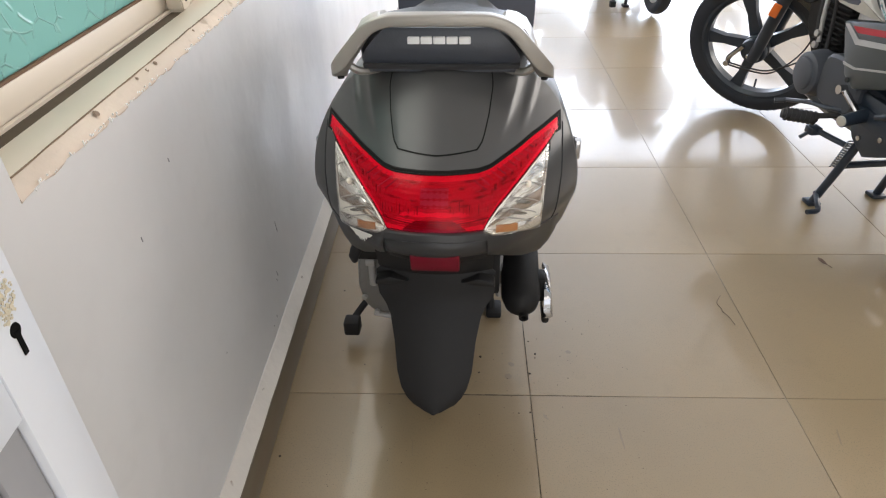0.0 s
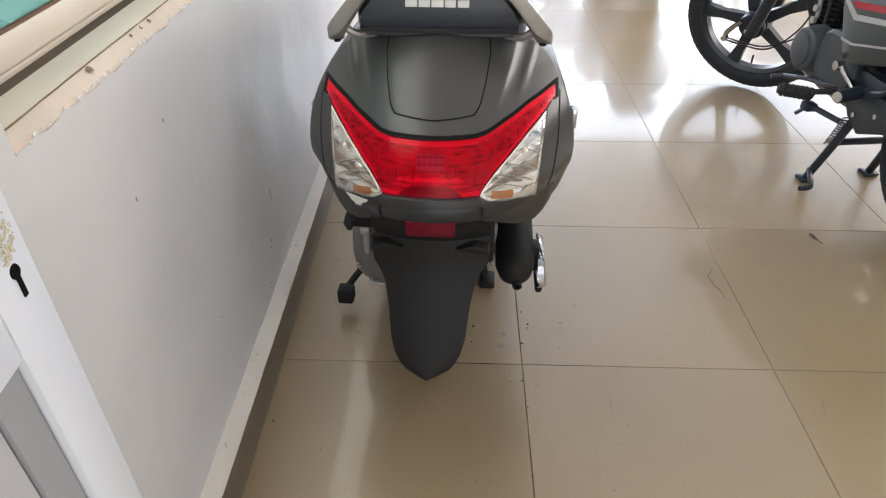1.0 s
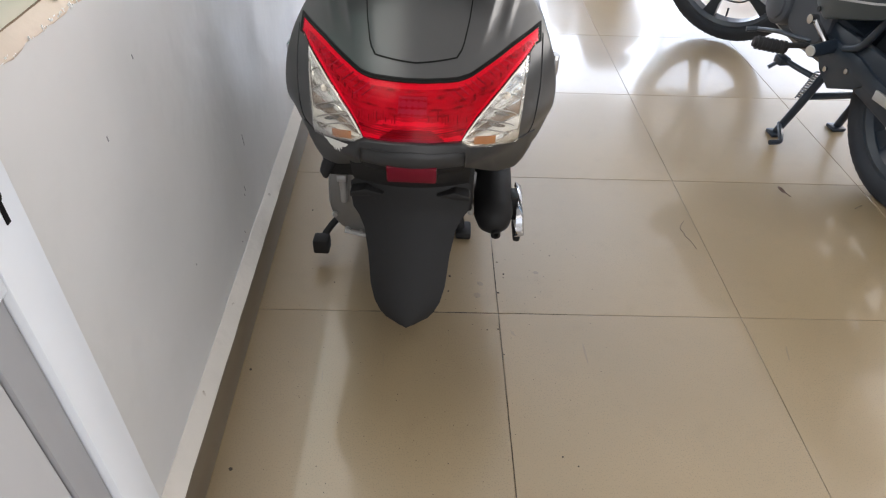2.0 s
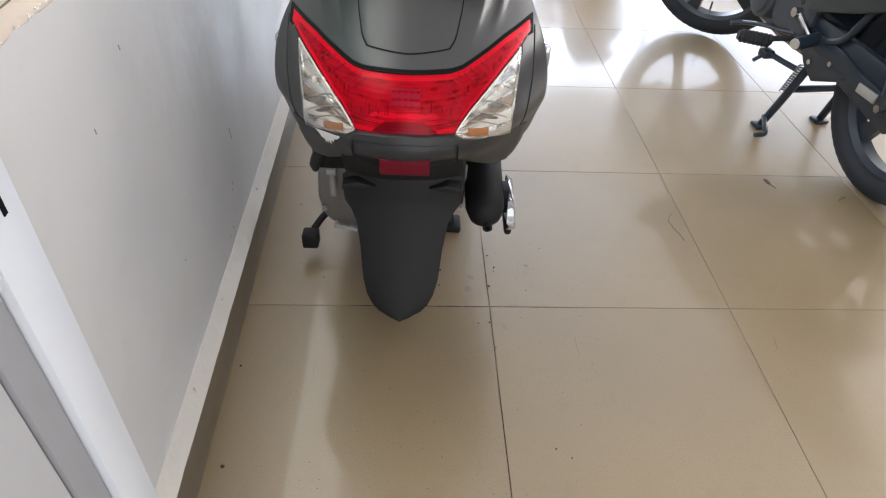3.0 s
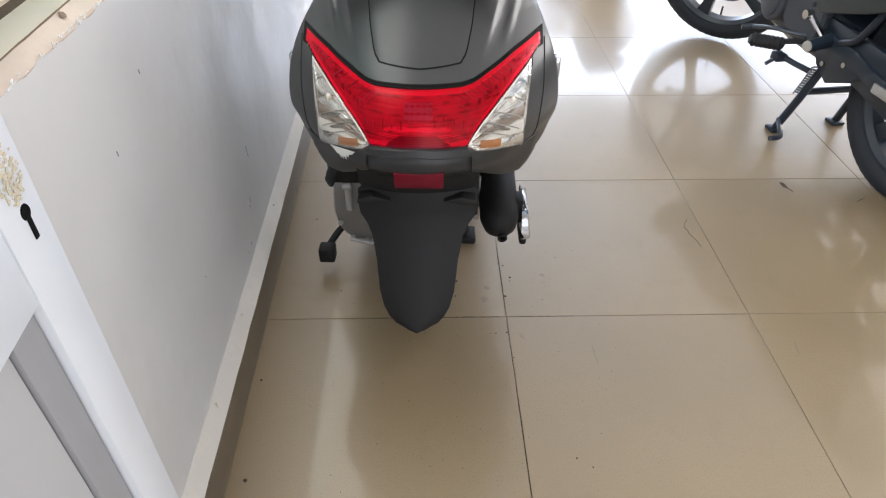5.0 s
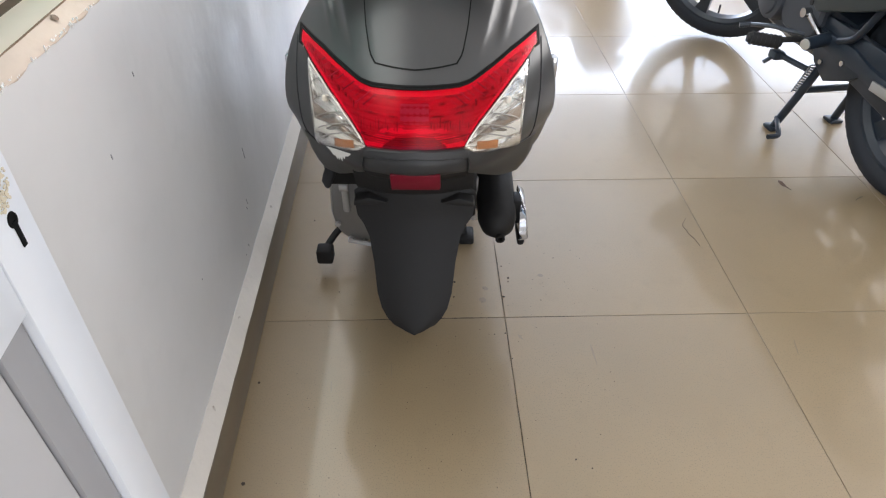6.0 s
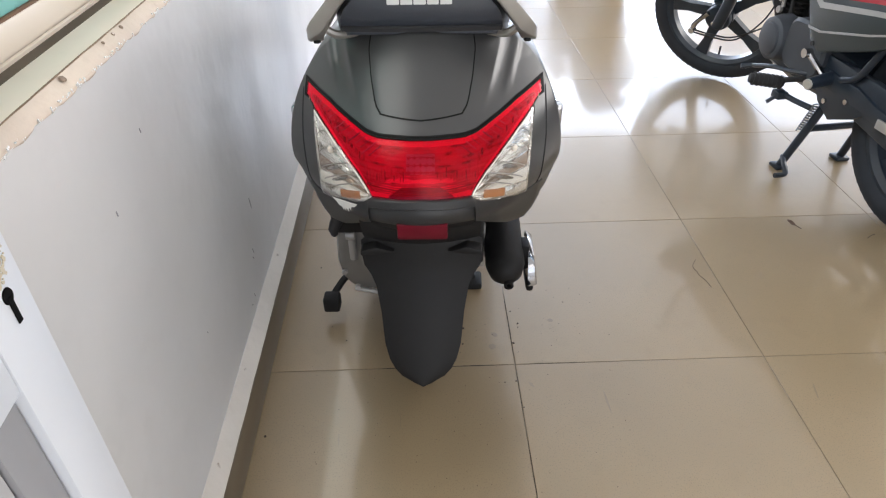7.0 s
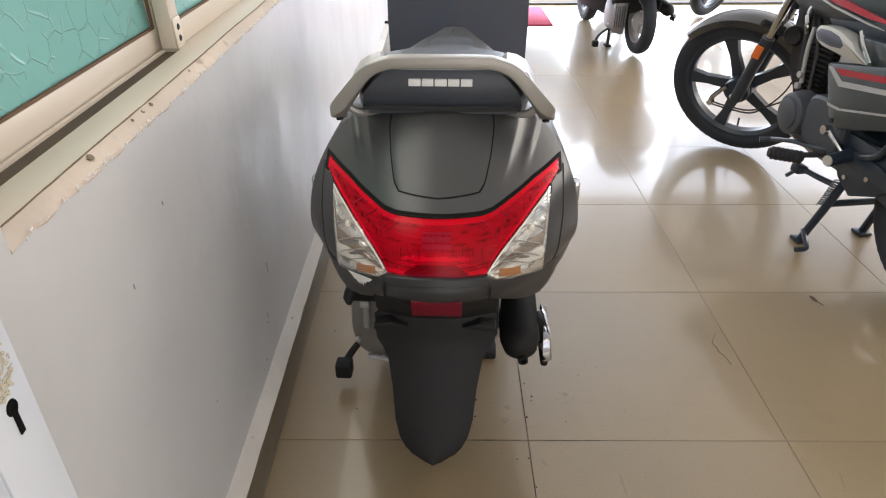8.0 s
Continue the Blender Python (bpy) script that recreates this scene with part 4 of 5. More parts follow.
            part("lens_ray", sweep([(xa + (xb - xa) * q, tail_y(xa + (xb - xa) * q, za + (zb - za) * q, 0.0070), za + (zb - za) * q) for q in (0, 0.33, 0.67, 1)], circle(0.0006 + 0.0003 * (k % 3), 5)), RED_DARK if k % 2 else RED_MID, light)
        for k in range(5):
            xa, za = sgn * (0.172 + 0.006 * k), 0.6935 - 0.0004 * k
            part("lens_hatch", sweep([(xa + sgn * 0.003 * q, tail_y(xa + sgn * 0.003 * q, za - 0.009 * q, 0.0070), za - 0.009 * q) for q in (0, 0.5, 1)], circle(0.0007, 5)), RED_MID, light)
    for z in (0.6095, 0.6125, 0.6190, 0.6225):
        part("lens_rib", patch(-0.074, 0.074, [(0, z)], [(0, z + 0.0007)], 0.0069, 0.001, 16, 1), RED_MID, light)
    part("lens_rib", patch(-0.086, 0.086, [(0, 0.6155)], [(0, 0.6168)], 0.0069, 0.001, 16, 1), RED_DARK, light)
    part("bulb_housing", patch(-0.022, 0.022, [(0, 0.640)], [(0, 0.664)], 0.0074, 0.001, 16, 6), RED_MID, light)
    part("lower_bowl", patch(-0.050, 0.050, both([(0, 0.606), (0.05, 0.604)]), both([(0, 0.622), (0.03, 0.621), (0.05, 0.606)]), 0.0068, 0.002, 12, 4), RED_DARK, light)
    for sgn in (-1, 1):
        low = [(0.079, 0.5975), (0.092, 0.588), (0.14, 0.571), (0.1765, 0.549), (0.1785, 0.595), (0.183, 0.642), (0.187, 0.672)]
        high = [(0.079, 0.600), (0.0865, 0.6125), (0.1015, 0.628), (0.1265, 0.646), (0.1565, 0.664), (0.187, 0.678)]
        if sgn < 0:
            low, high = flip(low), flip(high)
        x0, x1 = sorted((sgn * 0.079, sgn * 0.187))
        part("lens_rim", patch(x0, x1, [(u, v - 0.003) for u, v in low], [(u, v + 0.001) for u, v in high], 0.0025, 0.006, 14, 8), BOWL, s)
        ind = part("indicator", patch(x0, x1, low, high, 0.012, 0.0015, 14, 8, 0.002), CLEAR_LENS, s, "clear corner indicator lens")
        ind.visible_shadow = False
        # stepped cups, dark slots and the bulbs behind the clear lens
        for k in range(5):
            f0, f1 = k / 5 + 0.012, (k + 1) / 5 - 0.012
            lo = [(u, lerp(low, u) * (1 - f0) + lerp(high, u) * f0) for u in [x0 + (x1 - x0) * i / 8 for i in range(9)]]
            hi = [(u, lerp(low, u) * (1 - f1) + lerp(high, u) * f1) for u in [x0 + (x1 - x0) * i / 8 for i in range(9)]]
            part("reflector_cup", patch(x0 + 0.005, x1 - 0.005, lo, hi, 0.0065, 0.004, 12, 4, 0.0035, REAR, 0.0004), (BOWL, PALE_RIM, BROWN_SLOT, BOWL, BOWL)[k], ind)
        # the same painted dark gap round the corner lens
        gap_plate = part("lens_seal", patch(x0 - 0.003, x1 + 0.003, [(u, v - 0.007) for u, v in low], [(u, v + 0.002) for u, v in high], 0.0015, 0.004, 14, 8), GAP_BLACK, s)
        for k, (xm, zm, ra, rb) in enumerate(((0.128, 0.594, 0.029, 0.0060), (0.134, 0.6055, 0.031, 0.0055), (0.143, 0.618, 0.027, 0.0055), (0.156, 0.634, 0.018, 0.0065), (0.168, 0.651, 0.010, 0.0070))):
            xm *= sgn
            slope = -sgn * 0.55
            def on(a, grow=1.0):
                x = xm + ra * grow * math.cos(a)
                z = zm + rb * grow * math.sin(a) + slope * (x - xm)
                return (x, tail_y(x, z, 0.0080), z)
            part("reflector_lip", sweep([on(0.15 + 2.85 * i / 20) for i in range(21)], circle(0.0011, 6)), SLOT, ind)
            if k in (1, 2):
                part("reflector_dish", loft([[on(6.2832 * i / 16, g) for i in range(16)] for g in (0.50, 0.35, 0.05)]), DISH, ind)
        part("lens_edge", sweep([(x, tail_y(x, lerp(high, x) - 0.001, 0.0118), lerp(high, x) - 0.001) for x in [x0 + (x1 - x0) * (i + 0.3) / 20 for i in range(20)]], circle(0.0012, 6)), PALE_RIM, ind, "pale moulded edge")
        part("flank_seam", sweep([(sgn * x, tail_y(x, z, 0.0004), z) for x, z in [(lerp([(0.50, 0.196), (0.56, 0.206), (0.62, 0.213), (0.69, 0.214)], q), q) for q in [0.50 + 0.19 * i / 24 for i in range(25)]]], circle(0.0014, 6)), RUBBER, s)
        part("bulb", moved(lathe([(-0.006, 0.0), (-0.005, 0.004), (0.0, 0.006), (0.004, 0.004), (0.004, 0)], 14, "y"), pose(sgn * 0.150, tail_y(0.150, 0.640, 0.006), 0.640)), BRASS, ind, "small pale bulb")
        xb = sgn * 0.116
        part("amber_bulb", patch(xb - 0.018, xb + 0.018, [(-0.2, 0.552), (-0.132, 0.577), (-0.106, 0.587), (0, 0.62), (0.106, 0.587), (0.132, 0.577), (0.2, 0.552)], [(-0.2, 0.562), (-0.132, 0.590), (-0.106, 0.599), (0, 0.63), (0.106, 0.599), (0.132, 0.590), (0.2, 0.562)], 0.0088, 0.001, 8, 3, 0.001), AMBER, ind, "amber lamp insert")
        # flank emblem
        part("emblem", box(sgn * 0.255 - 0.006, sgn * 0.255 + 0.006, 0.085, 0.115, 0.585, 0.625, 0.0025), CHROME, s, "small chrome flank emblem")
    scooter_rest(s, mudguard)
    return s


scooter = make_scooter(pose(-0.196, 0, 0, 0, 0, -2.2), "matt dark grey scooter with red tail light and silver grab rail")

# a scrap of torn sticker hanging under the light
scrap = new("torn_sticker", mesh_of(prism([(-0.152, 0.566), (-0.140, 0.571), (-0.128, 0.5745), (-0.112, 0.5785), (-0.104, 0.580), (-0.109, 0.573), (-0.115, 0.570), (-0.117, 0.562), (-0.1205, 0.566), (-0.1225, 0.552), (-0.126, 0.561), (-0.1285, 0.549), (-0.1305, 0.559), (-0.133, 0.545), (-0.1352, 0.558), (-0.140, 0.556), (-0.144, 0.563)], 0.0, 0.0012, axes="xz"), "torn_sticker"))
for v in scrap.data.vertices:
    v.co.y += tail_y(v.co.x, v.co.z, 0.0135, LIP)
scrap.data.materials.append(PAPER)
scrap.matrix_world = scooter.matrix_world.copy()
tagged(scrap, "torn scrap of whitish sticker stuck under the indicator", "sticker")

# ---- the motorcycle ----
# local axes: x to its right, y ahead, z up; rear axle over the origin
PEARL = material("pearl_silver", (0.44, 0.43, 0.40), 0.28, metal=0.25, coat=0.4)
INSET = material("blue_grey_inset", (0.065, 0.072, 0.10), 0.3)


def make_bike():
    b = thing("motorcycle", pose(1.245, 0.515, 0, 0, 0, 6.0), "black and grey motorcycle with red stripes on its centre stand", "motorcycle")
    wheel(b, "rear_wheel", pose(0, 0, 0.302), 0.300, 0.098, 0.225, 0.07, 5, BIKE_BLACK, 20, 60)
    steer = Matrix.Translation((-0.012, 1.228, 0.313)) @ Matrix.Rotation(radians(43), 4, Vector((0, -0.42, 0.91)))
    fw = wheel(b, "front_wheel", steer, 0.312, 0.082, 0.240, 0.058, 5, BIKE_BLACK, 8, 60)
    part("valve", tube([(0.012, 0.0, 0.215), (0.022, 0.0, 0.180)], 0.0045, 8, 1), RUBBER, fw, at=pose(0, 0, 0, 178))
    drum = part("brake_drum", lathe([(-0.066, 0.0), (-0.066, 0.03), (-0.058, 0.052), (-0.045, 0.057), (-0.04, 0.056)], 32), BIKE_BLACK, b, at=steer)
    part("axle_nut", lathe([(-0.10, 0.0), (-0.10, 0.010), (-0.085, 0.012), (-0.066, 0.012)], 6), CHROME, b, at=steer)
    up = Vector((0, -0.42, 0.91)).normalized()
    for sgn in (-1, 1):
        foot = Vector((sgn * 0.086, -0.02, 0.0))
        part("fork_slider", tube([foot - up * 0.015, foot + up * 0.05, foot + up * 0.30], 0.0245, 14, 1), BIKE_BLACK, b, "black fork slider", at=steer)
        part("fork_tube", tube([foot + up * 0.30, foot + up * 0.72], 0.0155, 14, 1), CHROME, b, "bright fork tube", at=steer)
    part("fork_reflector", box(-0.005, 0.005, -0.016, 0.016, -0.028, 0.028, 0.003), ORANGE, b, "orange side reflector", at=steer @ Matrix.Translation(Vector((-0.114, -0.012, 0)) + up * 0.245) @ pose(0, 0, 0, 24.8))
    part("fork_yoke", box(-0.11, 0.11, -0.05, 0.03, -0.02, 0.02, 0.008), BIKE_BLACK, b, at=steer @ Matrix.Translation(up * 0.52 + Vector((0, -0.02, 0))) @ pose(0, 0, 0, 25))
    # fender over the front wheel
    rings = []
    for a in range(50, 152, 6):
        ca, sa = math.cos(radians(a)), math.sin(radians(a))
        rings.append([(x, (0.326 + d) * ca, (0.326 + d) * sa) for x, d in ((-0.062, -0.030), (-0.058, -0.002), (-0.035, 0.012), (0, 0.016), (0.035, 0.012), (0.058, -0.002), (0.062, -0.030), (0.052, -0.006), (0, 0.010), (-0.052, -0.006))])
    part("front_fender", loft(rings), GLOSS_BLACK, b, "glossy black front mudguard", at=steer)
    part("brake_arm", join(tube([(-0.075, 0.03, 0.035), (-0.085, 0.085, -0.015), (-0.085, 0.10, -0.045)], 0.0105, 8), moved(lathe([(-0.012, 0), (-0.012, 0.013), (0.012, 0.013), (0.012, 0)], 12), pose(-0.085, 0.10, -0.045))), CHROME, b, "bright brake arm", at=steer)
    for k, (dz, dr) in enumerate(((0.0, 0.0), (0.012, 0.05))):
        part("cable", tube([(-0.09, 0.10, -0.05 + dz), (-0.10, 0.0, -0.062 + dz), (-0.09, -0.10, -0.065 + dz), (-0.05, -0.20 - dr, 0.02), (-0.03, -0.25 - dr, 0.15), (-0.03, -0.26, 0.30)], 0.0035, 6, 5), RUBBER, b, at=steer)
    # frame, engine and cylinder
    part("frame_tube", join(tube([(0, 0.98, 0.74), (0, 0.93, 0.60), (0, 0.86, 0.42), (0, 0.80, 0.30)], 0.018, 10), tube([(0, 0.98, 0.76), (0, 0.70, 0.72), (0, 0.30, 0.68), (0, -0.20, 0.72)], 0.018, 10)), BIKE_BLACK, b)
    part("head_stock", moved(lathe([(-0.08, 0.0), (-0.08, 0.032), (0.08, 0.032), (0.08, 0)], 20, "z"), pose(0, 0.99, 0.76, 25)), BIKE_BLACK, b)
    part("crankcase", loft([[(0.105 * c * k, y, 0.36 + h * d) for c, d in ((-1, -0.7), (-1, 0.7), (-0.7, 1), (0.7, 1), (1, 0.7), (1, -0.7), (0.7, -1), (-0.7, -1))] for y, k, h in ((0.30, 0.7, 0.07), (0.36, 1, 0.10), (0.60, 1, 0.10), (0.74, 0.95, 0.085), (0.80, 0.7, 0.05))]), BIKE_BLACK, b)
    # engine greys lifted and blued as well, haze put into their colour
    cover = part("generator_cover", join(moved(lathe([(-0.045, 0.0), (-0.045, 0.050), (-0.043, 0.054), (-0.036, 0.056), (-0.036, 0.064), (-0.030, 0.072), (0.0, 0.078), (0.03, 0.080)], 36), pose(-0.115, 0.665, 0.385) @ Matrix.Diagonal((1, 0.95, 1, 1)))), material("hazed_engine_grey", (0.055, 0.062, 0.076), 0.5, vary=0.06), b, "round dark grey generator cover")
    part("sprocket_cover", loft([[(x, 0.50 + 0.105 * c, 0.40 + 0.085 * d) for c, d in rounded(2, 2, 0.5, 3)] for x in (-0.06, -0.125)] + [[(-0.135, 0.50 + 0.095 * c, 0.40 + 0.075 * d) for c, d in rounded(2, 2, 0.5, 3)]]), material("hazed_engine_grey", (0.046, 0.052, 0.064), 0.5, vary=0.06), b)
    for k in range(9):
        part("cooling_fin", box(-0.075, 0.075, 0.66 - 0.004 * k, 0.80 - 0.004 * k, 0.462 + 0.017 * k, 0.467 + 0.017 * k, 0.002), BLACK, b)
    part("cylinder", box(-0.055, 0.055, 0.655, 0.78, 0.44, 0.62, 0.01), BLACK, b)
    part("carburettor", join(box(-0.05, 0.03, 0.53, 0.63, 0.50, 0.60, 0.012), tube([(-0.06, 0.56, 0.55), (-0.085, 0.56, 0.55)], 0.02, 12, 1)), CAST, b)
    # one added black block stands in for the dark clutter ahead of the cylinder
    part("front_engine_cover", prism([(0.935, 0.64), (0.905, 0.50), (0.83, 0.40), (0.63, 0.43), (0.57, 0.52), (0.58, 0.70), (0.80, 0.735), (0.92, 0.735)], -0.040, 0.040, 0.012), BLACK, b, "black block filling the dark space ahead of the cylinder")
    part("engine_hose", tube([(-0.052, 0.84, 0.70), (-0.066, 0.80, 0.60), (-0.070, 0.775, 0.50), (-0.06, 0.74, 0.43)], 0.010, 8), RUBBER, b)
    part("engine_hose", tube([(-0.056, 0.78, 0.71), (-0.074, 0.72, 0.62), (-0.076, 0.70, 0.53), (-0.085, 0.68, 0.45)], 0.007, 8), RUBBER, b)
    part("horn", moved(lathe([(-0.012, 0), (-0.010, 0.024), (-0.014, 0.030), (-0.010, 0.035), (0.0, 0.036), (0.015, 0.03), (0.02, 0)], 24), pose(-0.05, 0.90, 0.60, 0, 0, 30)), BLACK, b)
    part("cable_guide", tube([(-0.12, 0.735, 0.735), (-0.142, 0.715, 0.715), (-0.148, 0.70, 0.685), (-0.140, 0.695, 0.655)], 0.009, 8), CHROME, b, "bright cable guide")
    part("down_bracket", join(tube([(-0.075, 0.76, 0.66), (-0.085, 0.75, 0.58), (-0.08, 0.74, 0.47)], 0.008, 8), moved(lathe([(-0.006, 0), (-0.006, 0.012), (0.006, 0.012), (0.006, 0)], 10), pose(-0.09, 0.745, 0.50)), moved(lathe([(-0.006, 0), (-0.006, 0.012), (0.006, 0.012), (0.006, 0)], 10), pose(-0.088, 0.745, 0.46))), CAST, b)
    # tank, shrouds, side panels and seat
    rings = []
    for y, w, z0, z1 in ((0.95, 0.05, 0.76, 0.84), (0.90, 0.10, 0.715, 0.90), (0.78, 0.135, 0.70, 0.945), (0.60, 0.140, 0.705, 0.96), (0.45, 0.125, 0.715, 0.94), (0.33, 0.095, 0.73, 0.88), (0.28, 0.06, 0.75, 0.84)):
        rings.append([(w * c, y, z0 + (z1 - z0) * d) for c, d in ((-0.72, 0.0), (-0.97, 0.12), (-1, 0.35), (-0.9, 0.65), (-0.6, 0.92), (0, 1), (0.6, 0.92), (0.9, 0.65), (1, 0.35), (0.97, 0.12), (0.72, 0.0), (0, 0.02))])
    tank = part("fuel_tank", loft(rings), BIKE_GREY, b, "grey fuel tank with a red and silver flash", angle=50)
    for sgn in (-1, 1):
        for name, mat, dz, hh in (("flash", BIKE_RED, 0.012, 0.024), ("pinstripe", BIKE_WHITE, -0.010, 0.007)):
            part(name, loft([[(sgn * (lerp([(0.33, 0.097), (0.45, 0.127), (0.60, 0.142), (0.78, 0.137), (0.90, 0.102)], y) + o), y, lerp([(0.33, 0.728), (0.60, 0.768), (0.9, 0.822)], y) + dz + q) for o, q in ((-0.004, -hh / 2 * f), (0.003, -hh / 2 * f), (0.003, hh / 2 * f), (-0.004, hh / 2 * f))]
                             for y, f in ((0.36, 0.2), (0.45, 0.7), (0.60, 1), (0.75, 1.1), (0.88, 1.2))]), mat, tank)
    part("tank_skirt", prism([(0.66, 0.72), (0.60, 0.76), (0.34, 0.75), (0.28, 0.72), (0.36, 0.665), (0.60, 0.67)], -0.115, 0.115, 0.01), BIKE_BLACK, b)
    for sgn in (-1, 1):
        shr = part("shroud", prism([(0.624, 0.680), (0.607, 0.701), (0.552, 0.707), (0.492, 0.701), (0.442, 0.685), (0.407, 0.660), (0.352, 0.642), (0.357, 0.635), (0.422, 0.634), (0.482, 0.637), (0.572, 0.643), (0.607, 0.656)], sgn * 0.12, sgn * 0.168, 0.006), PEARL, b, "pearl silver tank shroud")
        part("shroud_inset", prism([(0.612, 0.677), (0.596, 0.693), (0.547, 0.695), (0.500, 0.688), (0.472, 0.667), (0.480, 0.656), (0.522, 0.652), (0.592, 0.656)], sgn * 0.165, sgn * 0.1705, 0.002), INSET, shr)
        part("shroud_stay", tube([(sgn * 0.160, 0.425, 0.720), (sgn * 0.164, 0.390, 0.684), (sgn * 0.160, 0.350, 0.644)], 0.006, 8, 3), CHROME, b, "bright stay behind the shroud")
        part("under_seat_panel", prism([(0.455, 0.70), (0.415, 0.652), (0.375, 0.632), (0.0, 0.640), (-0.05, 0.70), (0.20, 0.712)], sgn * 0.11, sgn * 0.150, 0.006), BIKE_GREY, b, "grey-green panel under the seat")
        side = [(0.515, 0.605), (0.50, 0.565), (0.44, 0.455), (0.385, 0.428), (0.20, 0.490), (-0.02, 0.58), (-0.05, 0.66), (0.20, 0.668)]
        pnl = part("side_panel", prism(side, sgn * 0.125, sgn * 0.170, 0.008), BIKE_GREY, b, "gunmetal side panel with a red and silver flash")
        part("flash", prism([(0.466, 0.600), (0.436, 0.586), (0.20, 0.622), (0.0, 0.645), (0.0, 0.660), (0.20, 0.640)], sgn * 0.1695, sgn * 0.1722), BIKE_RED, pnl)
        part("pinstripe", prism([(0.504, 0.597), (0.430, 0.553), (0.20, 0.590), (0.0, 0.616), (0.0, 0.628), (0.20, 0.604), (0.424, 0.571), (0.484, 0.602)], sgn * 0.1695, sgn * 0.1726), BIKE_WHITE, pnl)
        part("edge", prism([(0.458, 0.494), (0.40, 0.492), (0.20, 0.540), (0.0, 0.600), (0.0, 0.595), (0.20, 0.534), (0.40, 0.486), (0.452, 0.486)], sgn * 0.1695, sgn * 0.1735), BIKE_WHITE, pnl)
        part("plug", moved(lathe([(-0.002, 0), (-0.002, 0.008), (0.002, 0.008), (0.002, 0)], 12), pose(sgn * 0.171, 0.415, 0.448)), RUBBER, pnl)
    part("seat", loft([[(w * c, y, z + 0.075 * d) for c, d in ((-1, 0), (-1, 0.6), (-0.8, 0.95), (0, 1.05), (0.8, 0.95), (1, 0.6), (1, 0))] for y, w, z in ((0.36, 0.09, 0.74), (0.20, 0.12, 0.72), (0.0, 0.125, 0.73), (-0.25, 0.11, 0.76), (-0.36, 0.09, 0.77))]), SEAT, b, "black vinyl seat")
    part("tail_cowl", loft([[(w * c, y, z + 0.07 * d) for c, d in ((-1, 0), (-1, 1), (1, 1), (1, 0))] for y, w, z in ((0.0, 0.12, 0.64), (-0.30, 0.11, 0.70), (-0.50, 0.07, 0.74))]), BIKE_BLACK, b)
    part("rear_fender", loft([[(0.075 * c, (0.335 + 0.01 * d) * math.cos(radians(a)), 0.302 + (0.335 + 0.01 * d) * math.sin(radians(a))) for c, d in ((-1, -3), (-0.8, 0), (0, 1), (0.8, 0), (1, -3), (0, 0))] for a in range(60, 186, 9)]), BIKE_BLACK, b)
    # swing arm with chain case, plates and the rear shock
    for sgn in (-1, 1):
        arm = part("swing_arm", loft([[(sgn * 0.105 + 0.018 * c, y, z + h * d) for c, d in rounded(2, 2, 0.5, 2)] for y, z, h in ((0.36, 0.345, 0.032), (0.18, 0.33, 0.026), (-0.06, 0.305, 0.024))]), BIKE_BLACK, b)
        part("adjuster_plate", box(sgn * 0.128 - 0.004, sgn * 0.128 + 0.004, 0.02, 0.10, 0.300, 0.328, 0.002), CAST, arm, "bright chain adjuster plate")
        part("axle_nut", moved(lathe([(-0.012, 0), (-0.012, 0.012), (0.012, 0.012), (0.012, 0)], 6), pose(sgn * 0.135, -0.015, 0.304)), CHROME, arm)
        part("rear_shock", join(tube([(sgn * 0.125, -0.01, 0.34), (sgn * 0.125, 0.06, 0.66)], 0.018, 12, 1)), BIKE_BLACK, b)
        coil = [(sgn * 0.125 + 0.028 * math.cos(k * 0.6), 0.012 + 0.046 * k / 100 + 0.028 * math.sin(k * 0.6), 0.42 + 0.21 * k / 100) for k in range(101)]
        part("spring", tube(coil, 0.005, 6, 1), BIKE_BLACK, b)
    part("chain_case", prism([(0.48, 0.42), (0.50, 0.36), (0.44, 0.31), (-0.04, 0.235), (-0.10, 0.29), (-0.08, 0.365), (0.0, 0.395), (0.30, 0.41)], -0.085, -0.112, 0.006), BIKE_BLACK, b, "black chain case")
    # footrests, levers and stands on the near side
    part("front_footrest", join(tube([(-0.08, 0.44, 0.318), (-0.20, 0.462, 0.312)], 0.010, 8, 1), moved(lathe([(-0.06, 0.0), (-0.058, 0.016), (-0.03, 0.021), (0.045, 0.020), (0.055, 0.013), (0.058, 0)], 12), pose(-0.232, 0.495, 0.300, 0, 6, -18)),
                             *[moved(lathe([(-0.003, 0.023), (0.003, 0.023), (0.003, 0.015), (-0.003, 0.015), (-0.003, 0.023)], 12), pose(-0.232 + 0.014 * (k - 3), 0.495 + 0.0045 * (3 - k), 0.300 - 0.0015 * (k - 3), 0, 6, -18)) for k in range(7)]), RUBBER, b, "ribbed rubber footrest")
    part("rear_footrest", join(moved(lathe([(-0.062, 0.0), (-0.062, 0.019), (-0.055, 0.020), (0.06, 0.022), (0.062, 0.0)], 16), pose(-0.145, 0.345, 0.352, 0, -4, 14))), BIKE_BLACK, b, "folded pillion footrest")
    part("footrest_cap", moved(lathe([(-0.003, 0.0), (-0.003, 0.016), (0.002, 0.017), (0.002, 0.0)], 18), pose(-0.207, 0.330, 0.348, 0, -4, 14)), material("pale_steel", (0.7, 0.7, 0.66), 0.4, metal=0.6), b, "pale round end cap")
    part("hanger_plate", prism([(0.40, 0.375), (0.22, 0.37), (0.12, 0.345), (0.20, 0.28), (0.30, 0.235), (0.37, 0.27), (0.42, 0.33)], -0.098, -0.122, 0.004), BIKE_BLACK, b)
